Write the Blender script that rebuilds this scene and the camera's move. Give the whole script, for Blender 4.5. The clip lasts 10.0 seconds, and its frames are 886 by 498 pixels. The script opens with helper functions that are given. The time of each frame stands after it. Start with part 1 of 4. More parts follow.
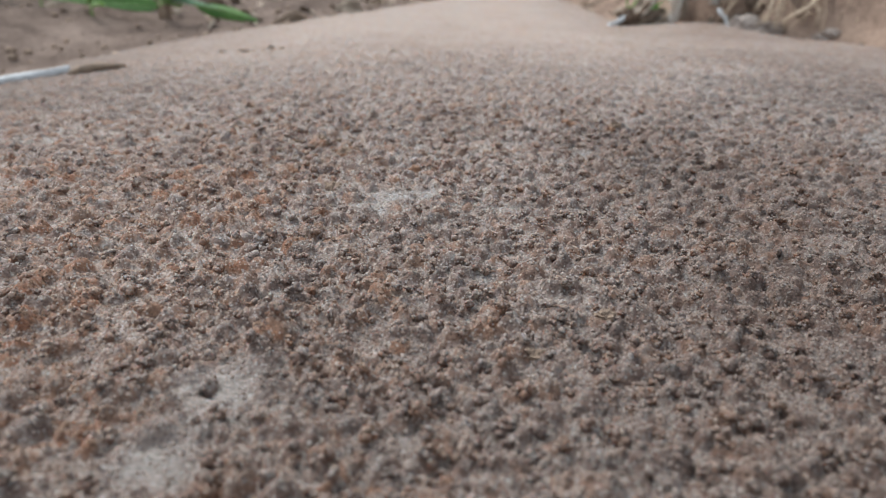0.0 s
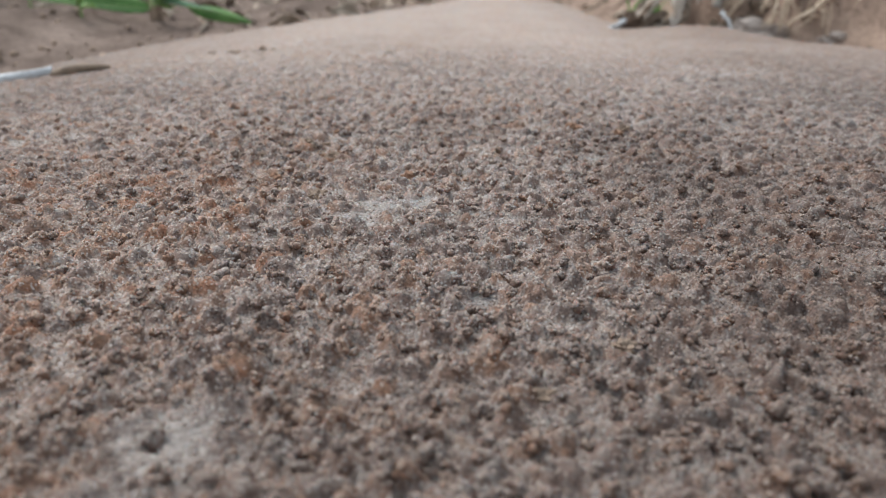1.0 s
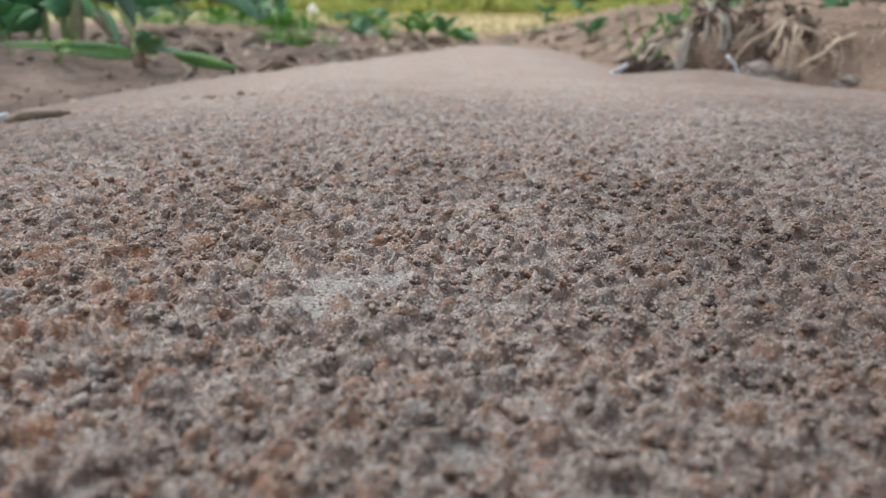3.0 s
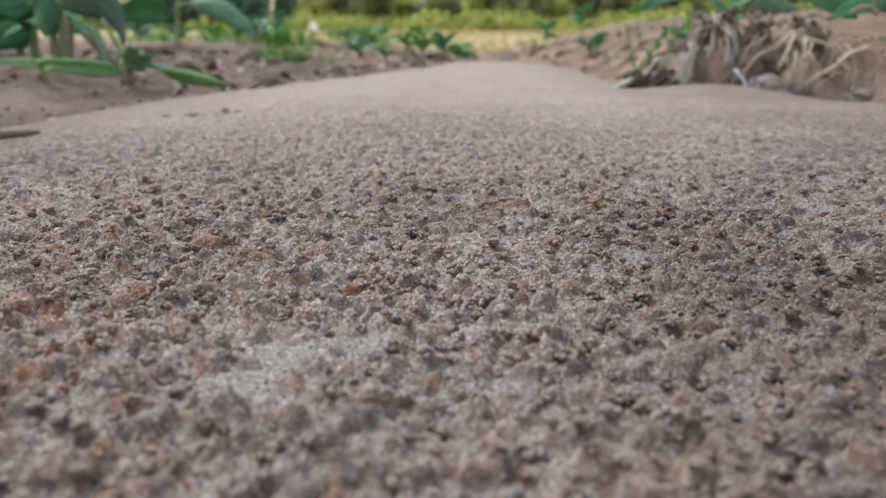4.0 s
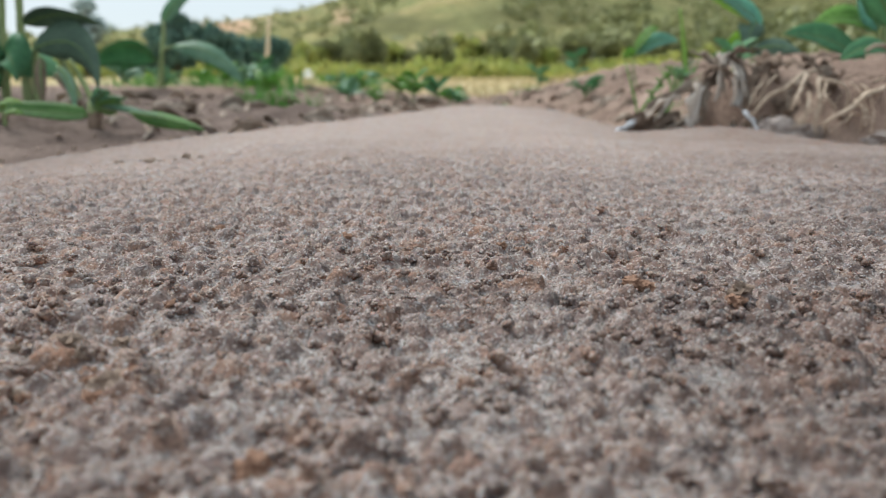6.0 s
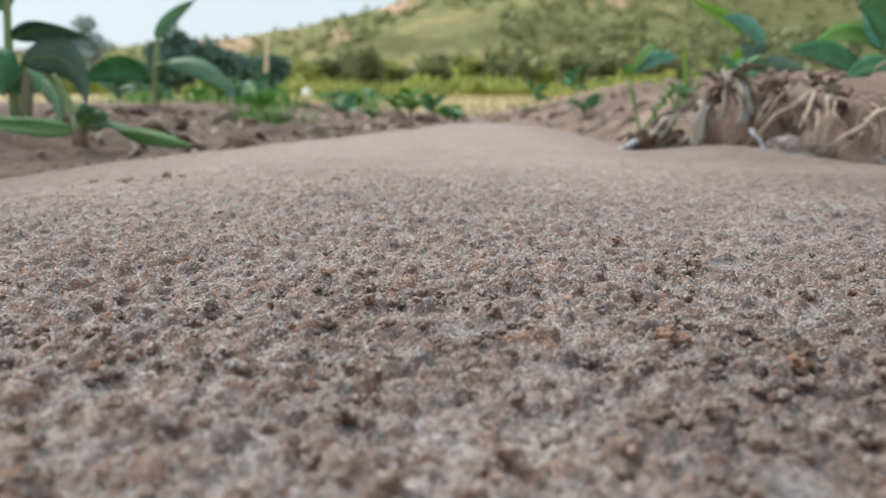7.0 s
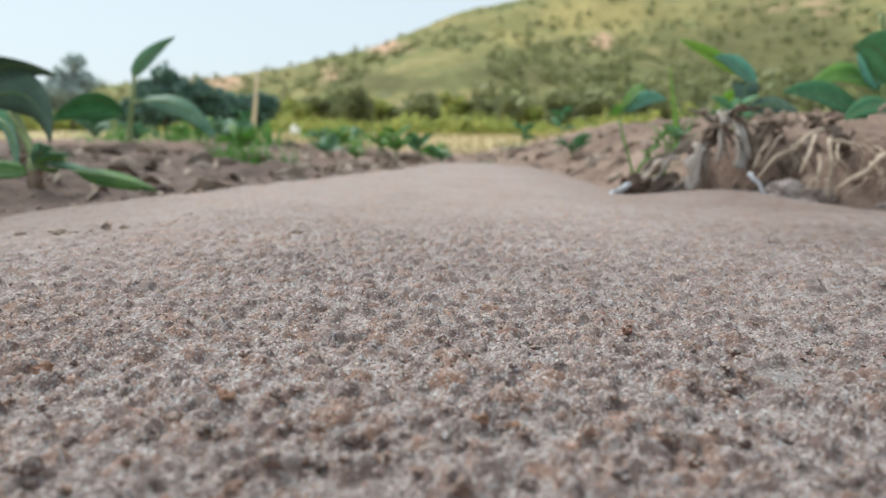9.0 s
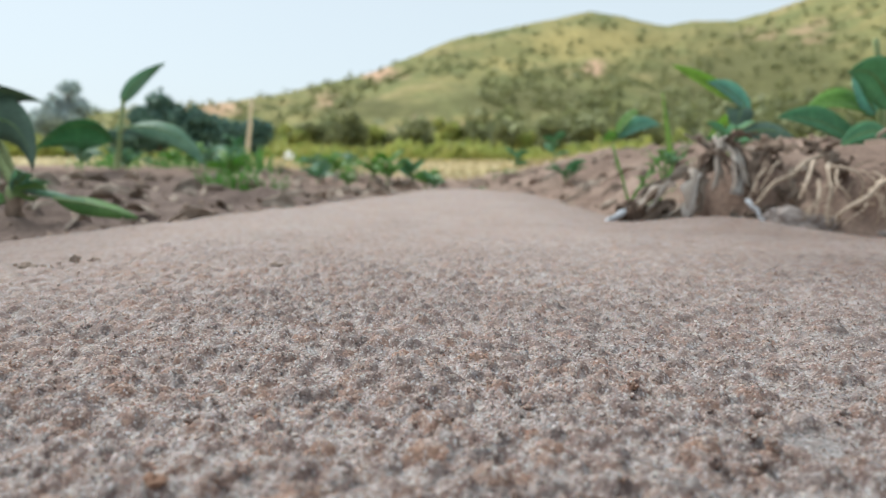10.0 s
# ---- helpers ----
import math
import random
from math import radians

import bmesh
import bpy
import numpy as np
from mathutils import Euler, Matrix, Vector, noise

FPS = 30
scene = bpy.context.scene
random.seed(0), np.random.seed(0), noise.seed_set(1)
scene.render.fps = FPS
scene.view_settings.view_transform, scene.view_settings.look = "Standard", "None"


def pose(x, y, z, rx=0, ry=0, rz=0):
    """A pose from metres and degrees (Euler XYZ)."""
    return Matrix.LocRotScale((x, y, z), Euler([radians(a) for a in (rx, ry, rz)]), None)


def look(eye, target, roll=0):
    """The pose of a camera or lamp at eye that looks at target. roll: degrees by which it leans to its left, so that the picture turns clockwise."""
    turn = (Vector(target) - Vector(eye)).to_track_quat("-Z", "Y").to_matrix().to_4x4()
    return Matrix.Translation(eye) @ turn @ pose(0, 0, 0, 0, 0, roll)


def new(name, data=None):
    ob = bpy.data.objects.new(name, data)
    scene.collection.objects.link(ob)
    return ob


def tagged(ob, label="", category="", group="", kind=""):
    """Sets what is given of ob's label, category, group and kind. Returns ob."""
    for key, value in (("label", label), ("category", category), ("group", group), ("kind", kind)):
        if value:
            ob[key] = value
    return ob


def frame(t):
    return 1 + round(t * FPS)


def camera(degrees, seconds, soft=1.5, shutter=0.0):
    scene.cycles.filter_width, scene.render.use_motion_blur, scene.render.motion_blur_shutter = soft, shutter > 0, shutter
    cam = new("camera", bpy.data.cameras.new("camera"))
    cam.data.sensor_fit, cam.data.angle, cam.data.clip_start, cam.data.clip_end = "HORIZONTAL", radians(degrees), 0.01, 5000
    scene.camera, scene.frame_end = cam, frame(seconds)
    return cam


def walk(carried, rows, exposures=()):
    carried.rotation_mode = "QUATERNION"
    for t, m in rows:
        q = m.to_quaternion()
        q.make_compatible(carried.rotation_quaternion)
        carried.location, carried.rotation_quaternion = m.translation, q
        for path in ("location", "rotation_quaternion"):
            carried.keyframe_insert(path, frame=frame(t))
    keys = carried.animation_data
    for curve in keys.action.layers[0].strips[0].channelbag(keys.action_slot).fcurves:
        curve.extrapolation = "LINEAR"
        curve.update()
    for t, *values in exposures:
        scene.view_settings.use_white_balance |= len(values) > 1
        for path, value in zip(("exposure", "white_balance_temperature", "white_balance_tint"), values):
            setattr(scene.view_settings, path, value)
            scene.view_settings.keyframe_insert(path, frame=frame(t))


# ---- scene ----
cam = camera(63.5, 10.0, 1.05)
METRES, EYE, TILT, LEAN, TURN = 0.3, 0.0772, 0.0, 0.0, 0.0
ROWS = [
    (0.0, 0.0, 0.0, 0.0, 0.22, -22.03, -0.54),
    (0.5, 0.002, 0.03, -0.0075, 0.01, -21.8, -0.67),
    (1.0, 0.0027, 0.0736, -0.019, 0.09, -21.64, -0.65),
    (1.5, 0.0063, 0.1183, -0.0245, 0.29, -20.74, -0.54),
    (2.0, 0.0117, 0.1777, -0.031, 0.14, -19.24, -0.42),
    (2.5, 0.0152, 0.2137, -0.0445, 0.0, -18.52, -0.51),
    (4.0, 0.032, 0.3879, -0.0671, -0.03, -16.63, -0.15),
    (4.5, 0.0323, 0.4422, -0.078, -0.0, -16.07, -0.04),
    (5.0, 0.0371, 0.5089, -0.0851, -0.11, -15.16, 0.08),
    (5.5, 0.0403, 0.5652, -0.0889, -0.4, -14.05, 0.12),
    (7.0, 0.0464, 0.7245, -0.0955, -0.75, -11.76, -0.24),
    (7.5, 0.0494, 0.7715, -0.0993, -0.69, -11.07, -0.19),
    (8.0, 0.0601, 0.8293, -0.0938, -0.96, -10.34, -0.12),
    (8.5, 0.0683, 0.8645, -0.0877, -1.41, -9.65, -0.38),
    (9.0, 0.0722, 0.91, -0.0855, -1.69, -8.79, -0.47),
    (9.5, 0.0772, 0.9511, -0.0809, -1.91, -7.71, -0.52),
    (10.0, 0.0847, 0.9835, -0.0822, -2.18, -6.78, -0.39),
]
walk(cam, [(t, pose(0, 0, EYE, TILT, LEAN, TURN) @ pose(METRES * x, METRES * y, METRES * z, 90 + pitch, roll, yaw)) for t, x, y, z, yaw, pitch, roll in ROWS],
     [(0.0, 0.91, 6250, 9), (5.0, 0.79, 6200, 8.5), (10.0, 0.82, 6150, 8)])
cam.data.dof.use_dof = True
cam.data.dof.focus_distance = 0.20
cam.data.dof.aperture_fstop = 15.5

# ---- sky, sun, exposure ----
SUN_ELEV, SUN_AZ = 52.0, -50.0     # azimuth from +y, clockwise
world = bpy.data.worlds.new("sky")
scene.world = world
world.use_nodes = True
wt = world.node_tree
sky = wt.nodes.new("ShaderNodeTexSky")
sky.sky_type = "NISHITA"
sky.sun_disc = False
sky.sun_elevation = radians(SUN_ELEV)
sky.sun_rotation = radians(SUN_AZ)
sky.air_density, sky.dust_density, sky.ozone_density = 1.0, 1.3, 1.6
haze = wt.nodes.new("ShaderNodeHueSaturation")
haze.inputs["Saturation"].default_value = 0.62
wt.links.new(sky.outputs[0], haze.inputs["Color"])
veil = wt.nodes.new("ShaderNodeMix")     # a thin even layer of high cloud
veil.data_type = "RGBA"
veil.inputs[0].default_value = 0.7
veil.inputs[7].default_value = (8.3, 9.1, 9.3, 1)
wt.links.new(haze.outputs[0], veil.inputs[6])
wt.links.new(veil.outputs[2], wt.nodes["Background"].inputs[0])
wt.nodes["Background"].inputs[1].default_value = 0.060
sun_data = bpy.data.lights.new("sun", "SUN")
sun_data.energy, sun_data.angle, sun_data.color = 1.95, radians(28), (1.0, 0.97, 0.90)
sun = new("sun", sun_data)
_d = Vector((math.sin(radians(SUN_AZ)) * math.cos(radians(SUN_ELEV)), math.cos(radians(SUN_AZ)) * math.cos(radians(SUN_ELEV)), math.sin(radians(SUN_ELEV))))
sun.matrix_world = look(_d * 50, (0, 0, 0))


# ---- materials ----
def node_mat(name, rough=0.9, spec=0.2):
    m = bpy.data.materials.new(name)
    m.use_nodes = True
    b = m.node_tree.nodes["Principled BSDF"]
    b.inputs["Roughness"].default_value = rough
    b.inputs["Specular IOR Level"].default_value = spec
    return m, m.node_tree, b


def add(tree, kind, **values):
    n = tree.nodes.new(kind)
    for k, v in values.items():
        n.inputs[k].default_value = v
    return n


def ramp(tree, fac, stops):
    r = tree.nodes.new("ShaderNodeValToRGB")
    e = r.color_ramp.elements
    while len(e) < len(stops):
        e.new(0.5)
    for el, (p, c) in zip(e, stops):
        el.position, el.color = p, (*c, 1)
    tree.links.new(fac, r.inputs[0])
    return r.outputs[0]


def mix(tree, fac, a, b, mode="MIX"):
    n = tree.nodes.new("ShaderNodeMix")
    n.data_type, n.blend_type = "RGBA", mode
    for sock, v in ((n.inputs[0], fac), (n.inputs[6], a), (n.inputs[7], b)):
        if isinstance(v, (int, float)):
            sock.default_value = v
        elif isinstance(v, tuple):
            sock.default_value = (*v, 1)
        else:
            tree.links.new(v, sock)
    return n.outputs[2]


def noise_tex(tree, scale, detail=4.0, rough=0.6, kind="Object", stretch=None):
    co = tree.nodes.new("ShaderNodeTexCoord").outputs[kind]
    if stretch:
        mp = tree.nodes.new("ShaderNodeMapping")
        mp.inputs["Scale"].default_value = stretch
        tree.links.new(co, mp.inputs[0])
        co = mp.outputs[0]
    n = add(tree, "ShaderNodeTexNoise", Scale=scale, Detail=detail, Roughness=rough)
    tree.links.new(co, n.inputs["Vector"])
    return n.outputs["Fac"]


def bump(tree, bsdf, height, strength, distance):
    n = add(tree, "ShaderNodeBump", Strength=strength, Distance=distance)
    tree.links.new(height, n.inputs["Height"])
    tree.links.new(n.outputs[0], bsdf.inputs["Normal"])


def sand_colours(tree, tone, top=None):
    """Brown and rusty crumbs by a tone from 0 to 1, painted pale quartz grey like lit tops where top is 1 and darker on
    flanks and in gaps, with single grains and painted glints on top.
    """
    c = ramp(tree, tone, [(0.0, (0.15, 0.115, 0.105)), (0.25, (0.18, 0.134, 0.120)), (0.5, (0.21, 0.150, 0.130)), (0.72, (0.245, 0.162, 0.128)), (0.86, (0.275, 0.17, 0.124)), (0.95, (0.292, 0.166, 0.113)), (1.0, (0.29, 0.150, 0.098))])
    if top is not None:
        lit_top = ramp(tree, tone, [(0.0, (0.25, 0.238, 0.234)), (0.25, (0.375, 0.338, 0.322)), (0.5, (0.385, 0.34, 0.322)), (0.8, (0.38, 0.318, 0.288)), (1.0, (0.36, 0.27, 0.222))])
        c = mix(tree, top, c, lit_top)
    vor = add(tree, "ShaderNodeTexVoronoi", Scale=2100.0)
    tree.links.new(tree.nodes.new("ShaderNodeTexCoord").outputs["Object"], vor.inputs["Vector"])
    grey = tree.nodes.new("ShaderNodeSeparateColor")
    tree.links.new(vor.outputs["Color"], grey.inputs[0])
    grain = ramp(tree, grey.outputs[0], [(0.0, (0.12, 0.10, 0.10)), (0.2, (0.42, 0.40, 0.40)), (0.7, (0.55, 0.53, 0.52)), (0.88, (0.8, 0.8, 0.8)), (1.0, (1, 1, 1))])
    c = mix(tree, 0.6, c, grain, "OVERLAY")
    glint = ramp(tree, grey.outputs[1], [(0.90, (0, 0, 0)), (0.94, (0.45, 0.45, 0.45))])
    return mix(tree, glint, c, (0.74, 0.73, 0.72)), noise_tex(tree, 1500.0, 3.0, 0.7)


def quartz(b):
    """Light goes a little way into the grains."""
    b.inputs["Subsurface Weight"].default_value = 0.25
    b.inputs["Subsurface Radius"].default_value = (1.0, 0.5, 0.3)
    b.inputs["Subsurface Scale"].default_value = 0.0011


def sand_material():
    m, t, b = node_mat("sand", 0.75, 0.25)
    at = t.nodes.new("ShaderNodeAttribute")
    at.attribute_name = "tone"
    tp = t.nodes.new("ShaderNodeAttribute")
    tp.attribute_name = "top"
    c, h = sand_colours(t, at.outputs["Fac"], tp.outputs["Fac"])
    shade_attr = t.nodes.new("ShaderNodeAttribute")
    shade_attr.attribute_name = "shade"
    far = t.nodes.new("ShaderNodeAttribute")
    far.attribute_name = "wash"
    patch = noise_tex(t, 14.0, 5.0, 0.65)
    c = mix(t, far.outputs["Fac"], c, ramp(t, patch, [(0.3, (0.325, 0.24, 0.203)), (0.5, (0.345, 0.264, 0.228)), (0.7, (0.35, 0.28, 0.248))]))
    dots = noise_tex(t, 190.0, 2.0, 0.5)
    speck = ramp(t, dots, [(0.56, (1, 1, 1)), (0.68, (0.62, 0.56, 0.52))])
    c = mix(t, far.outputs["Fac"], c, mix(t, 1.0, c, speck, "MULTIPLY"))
    # shade is painted in by darkening the sand colour
    c = mix(t, shade_attr.outputs["Fac"], c, (0.50, 0.46, 0.44), "MULTIPLY")
    t.links.new(c, b.inputs["Base Color"])
    bump(t, b, h, 0.9, 0.0007)
    quartz(b)
    return m


def grain_material():
    m, t, b = node_mat("sand_grain", 0.65, 0.25)
    g = t.nodes.new("ShaderNodeNewGeometry")
    c = ramp(t, g.outputs["Random Per Island"], [(0.0, (0.36, 0.28, 0.25)), (0.10, (0.46, 0.385, 0.35)), (0.30, (0.53, 0.465, 0.435)), (0.60, (0.58, 0.52, 0.495)), (0.90, (0.63, 0.58, 0.555)), (0.97, (0.70, 0.67, 0.65)), (1.0, (0.78, 0.77, 0.76))])
    at = t.nodes.new("ShaderNodeAttribute")
    at.attribute_name = "tone"
    stain = ramp(t, at.outputs["Fac"], [(0.0, (0.80, 0.74, 0.71)), (0.45, (1.0, 0.95, 0.92)), (0.75, (0.98, 0.88, 0.81)), (1.0, (0.92, 0.72, 0.58))])
    # the same painted shade on the grains
    shade_attr = t.nodes.new("ShaderNodeAttribute")
    shade_attr.attribute_name = "shade"
    c = mix(t, shade_attr.outputs["Fac"], mix(t, 1.0, c, stain, "MULTIPLY"), (0.66, 0.62, 0.60), "MULTIPLY")
    t.links.new(c, b.inputs["Base Color"])
    tr = t.nodes.new("ShaderNodeBsdfTranslucent")
    t.links.new(c, tr.inputs[0])
    ms = t.nodes.new("ShaderNodeMixShader")
    ms.inputs[0].default_value = 0.35
    t.links.new(b.outputs[0], ms.inputs[1])
    t.links.new(tr.outputs[0], ms.inputs[2])
    t.links.new(ms.outputs[0], t.nodes["Material Output"].inputs[0])
    return m


def plain_mat(name, dark, light, scale, rough=0.85, spec=0.2, bump_s=0.4, bump_d=0.002, stretch=None, per=None, fine=6.0):
    m, t, b = node_mat(name, rough, spec)
    n1 = noise_tex(t, scale, 5.0, 0.65, stretch=stretch)
    c = ramp(t, n1, [(0.3, dark), (0.7, light)])
    n2 = noise_tex(t, scale * fine, 3.0, 0.6)
    c = mix(t, 0.35, c, ramp(t, n2, [(0.3, (0.25, 0.25, 0.25)), (0.7, (0.75, 0.75, 0.75))]), "OVERLAY")
    if per:
        src = t.nodes.new("ShaderNodeNewGeometry").outputs["Random Per Island"] if per == "island" else t.nodes.new("ShaderNodeObjectInfo").outputs["Random"]
        hs = t.nodes.new("ShaderNodeHueSaturation")
        mr = add(t, "ShaderNodeMapRange")
        mr.inputs["To Min"].default_value, mr.inputs["To Max"].default_value = 0.65, 1.35
        t.links.new(src, mr.inputs["Value"])
        t.links.new(mr.outputs[0], hs.inputs["Value"])
        t.links.new(c, hs.inputs["Color"])
        c = hs.outputs[0]
    t.links.new(c, b.inputs["Base Color"])
    bump(t, b, n2, bump_s, bump_d)
    return m


def leaf_mat(name, dark, light, scale=30.0, rough=0.4, trans=0.45, per=None):
    m = plain_mat(name, dark, light, scale, rough, 0.4, 0.25, 0.001, per=per)
    t = m.node_tree
    b = t.nodes["Principled BSDF"]
    tr = t.nodes.new("ShaderNodeBsdfTranslucent")
    t.links.new(b.inputs["Base Color"].links[0].from_socket, tr.inputs[0])
    ms = t.nodes.new("ShaderNodeMixShader")
    ms.inputs[0].default_value = trans
    t.links.new(b.outputs[0], ms.inputs[1])
    t.links.new(tr.outputs[0], ms.inputs[2])
    t.links.new(ms.outputs[0], t.nodes["Material Output"].inputs[0])
    return m


SAND, GRAIN = sand_material(), grain_material()
CLOD = plain_mat("clod", (0.19, 0.135, 0.10), (0.36, 0.275, 0.22), 600.0, 0.95, 0.1, 0.6, 0.0006)
SANDY_CLOD = plain_mat("sandy_clod", (0.24, 0.18, 0.14), (0.40, 0.32, 0.265), 400.0, 0.95, 0.1, 0.6, 0.0006)
DARK_EARTH = plain_mat("dark_earth", (0.085, 0.058, 0.043), (0.21, 0.15, 0.115), 120.0, 0.95, 0.1, 0.8, 0.002)
GREY_EARTH = plain_mat("grey_earth", (0.28, 0.235, 0.215), (0.42, 0.365, 0.335), 160.0, 0.95, 0.1, 0.5, 0.001)
RUST_CLOD = plain_mat("rust_clod", (0.25, 0.145, 0.10), (0.38, 0.235, 0.165), 600.0, 0.95, 0.1, 0.6, 0.0006)
BANK_CRUMB = plain_mat("bank_crumb", (0.18, 0.13, 0.10), (0.36, 0.275, 0.22), 90.0, 0.95, 0.1, 0.6, 0.002, per="island")
LEAF = leaf_mat("broad_leaf", (0.095, 0.27, 0.13), (0.175, 0.40, 0.20), 25.0, 0.55)
LEAF_BLUE = leaf_mat("bluish_leaf", (0.17, 0.42, 0.33), (0.30, 0.56, 0.45), 25.0, trans=0.6)
LEAF_LIGHT = leaf_mat("young_leaf", (0.14, 0.32, 0.06), (0.27, 0.48, 0.12), 30.0, trans=0.58)
YOUNG = leaf_mat("fresh_leaf", (0.28, 0.48, 0.11), (0.44, 0.62, 0.19), 30.0, trans=0.6)
MIDRIB = plain_mat("midrib", (0.12, 0.22, 0.07), (0.22, 0.32, 0.13), 80.0, 0.5)
STEM = plain_mat("stem", (0.20, 0.27, 0.11), (0.36, 0.42, 0.21), 50.0, 0.6, stretch=(1, 1, 0.2))
# broad leaf with the shade of its underside put into the colour
LEAF_SHADED = leaf_mat("shaded_leaf", (0.085, 0.15, 0.105), (0.15, 0.235, 0.165), 25.0, 0.6, 0.25)
LEAF_STRAP = leaf_mat("strap_leaf", (0.075, 0.19, 0.045), (0.17, 0.33, 0.09), 25.0, 0.5, 0.35)
GRASS = leaf_mat("grass", (0.055, 0.18, 0.03), (0.15, 0.33, 0.07), 20.0, 0.5, 0.4, "object")
LEAF_GREY = leaf_mat("greyish_leaf", (0.17, 0.33, 0.22), (0.30, 0.47, 0.33), 25.0, trans=0.55)
STRAW = leaf_mat("straw", (0.46, 0.37, 0.19), (0.64, 0.53, 0.31), 8.0, 0.7, 0.3, "island")
HUSK = leaf_mat("husk", (0.42, 0.34, 0.28), (0.68, 0.60, 0.52), 60.0, 0.7, 0.15, "object")
PALE_HUSK = leaf_mat("pale_husk", (0.56, 0.50, 0.45), (0.78, 0.74, 0.69), 60.0, 0.7, 0.3, "object")
DARK_HUSK = leaf_mat("dark_husk", (0.13, 0.09, 0.065), (0.33, 0.245, 0.185), 60.0, 0.8, 0.15, "object")
LITTER = leaf_mat("leaf_litter", (0.22, 0.165, 0.125), (0.46, 0.38, 0.31), 60.0, 0.8, 0.15, "object")
ROOT = plain_mat("root", (0.38, 0.29, 0.215), (0.62, 0.51, 0.40), 90.0, 0.85, bump_s=0.7, per="object")
PALE_ROOT = plain_mat("pale_root", (0.40, 0.41, 0.43), (0.60, 0.61, 0.64), 120.0, 0.7)
BARK = plain_mat("bark", (0.07, 0.055, 0.04), (0.18, 0.14, 0.10), 3.0, 0.95, bump_d=0.02)
POST = plain_mat("dry_wood", (0.60, 0.49, 0.35), (0.80, 0.68, 0.52), 4.0, 0.85, bump_d=0.01, stretch=(1, 1, 0.15))
BAG = leaf_mat("white_plastic", (0.88, 0.88, 0.87), (0.95, 0.95, 0.94), 12.0, 0.4, 0.75)
TREE = leaf_mat("tree_leaves", (0.075, 0.15, 0.125), (0.15, 0.26, 0.20), 0.8, 0.6, 0.25, "island")
# distance haze is put into this pale grey-green leaf colour
TREE_HAZY = leaf_mat("hazy_tree_leaves", (0.38, 0.46, 0.46), (0.52, 0.60, 0.58), 0.8, 0.6, 0.45, "island")
SHRUB = leaf_mat("shrub_leaves", (0.20, 0.225, 0.10), (0.33, 0.33, 0.145), 0.25, 0.6, 0.3, "island")
HEDGE = leaf_mat("hedge_leaves", (0.26, 0.36, 0.08), (0.58, 0.54, 0.17), 0.35, 0.6, 0.35, "island")


def soil_material():
    """Sandy loam: rusty and grey patches, crumbs, going over to dry straw-coloured field far off."""
    m, t, b = node_mat("soil", 0.95, 0.1)
    big = noise_tex(t, 9.0, 5.0, 0.6)
    moist = ramp(t, big, [(0.3, (0.115, 0.085, 0.074)), (0.5, (0.185, 0.139, 0.120)), (0.72, (0.275, 0.212, 0.185))])
    dusty = ramp(t, big, [(0.3, (0.18, 0.125, 0.10)), (0.5, (0.285, 0.205, 0.166)), (0.72, (0.39, 0.295, 0.243))])
    dry = t.nodes.new("ShaderNodeAttribute")
    dry.attribute_name = "dry"
    c = mix(t, dry.outputs["Fac"], moist, dusty)
    fine = noise_tex(t, 160.0, 6.0, 0.75)
    c = mix(t, 0.6, c, ramp(t, fine, [(0.3, (0.2, 0.19, 0.18)), (0.7, (0.78, 0.77, 0.75))]), "OVERLAY")
    at = t.nodes.new("ShaderNodeAttribute")
    at.attribute_name = "bed"
    sandc = ramp(t, fine, [(0.3, (0.122, 0.090, 0.077)), (0.7, (0.20, 0.153, 0.130))])
    c = mix(t, at.outputs["Fac"], c, sandc)
    at2 = t.nodes.new("ShaderNodeAttribute")
    at2.attribute_name = "field"
    patch = noise_tex(t, 0.35, 4.0, 0.6)
    fieldc = ramp(t, patch, [(0.3, (0.46, 0.37, 0.21)), (0.5, (0.56, 0.45, 0.27)), (0.7, (0.36, 0.36, 0.15))])
    c = mix(t, at2.outputs["Fac"], c, fieldc)
    t.links.new(c, b.inputs["Base Color"])
    bump(t, b, fine, 0.7, 0.004)
    return m


def hill_material():
    m, t, b = node_mat("hill_scrub", 0.95, 0.1)
    big = noise_tex(t, 0.03, 6.0, 0.68)
    c = ramp(t, big, [(0.30, (0.17, 0.187, 0.082)), (0.45, (0.225, 0.228, 0.098)), (0.60, (0.31, 0.272, 0.12)), (0.72, (0.46, 0.345, 0.20))])
    # dry is warm sunlight painted as a yellowish slope colour
    for key, colour in (("shaded", (0.155, 0.15, 0.066)), ("dry", (0.40, 0.33, 0.14)), ("scar", (0.58, 0.38, 0.26))):
        at = t.nodes.new("ShaderNodeAttribute")
        at.attribute_name = key
        c = mix(t, at.outputs["Fac"], c, colour)
    fine = noise_tex(t, 0.22, 5.0, 0.7)
    c = mix(t, 0.5, c, ramp(t, fine, [(0.32, (0.24, 0.27, 0.24)), (0.68, (0.74, 0.72, 0.68))]), "OVERLAY")
    t.links.new(c, b.inputs["Base Color"])
    bump(t, b, fine, 0.6, 1.5)
    return m


SOIL, HILL = soil_material(), hill_material()


# ---- building helpers ----
def thing(name, label, category, group="", at=(0, 0, 0)):
    ob = new(name)
    ob.location = at
    return tagged(ob, label, category, group)


def raw_mesh(name, verts, faces, material, smooth=True):
    me = bpy.data.meshes.new(name)
    me.from_pydata([tuple(v) for v in verts], [], [tuple(f) for f in faces])
    me.materials.append(material)
    if smooth:
        me.polygons.foreach_set("use_smooth", [True] * len(me.polygons))
    me.update()
    return me


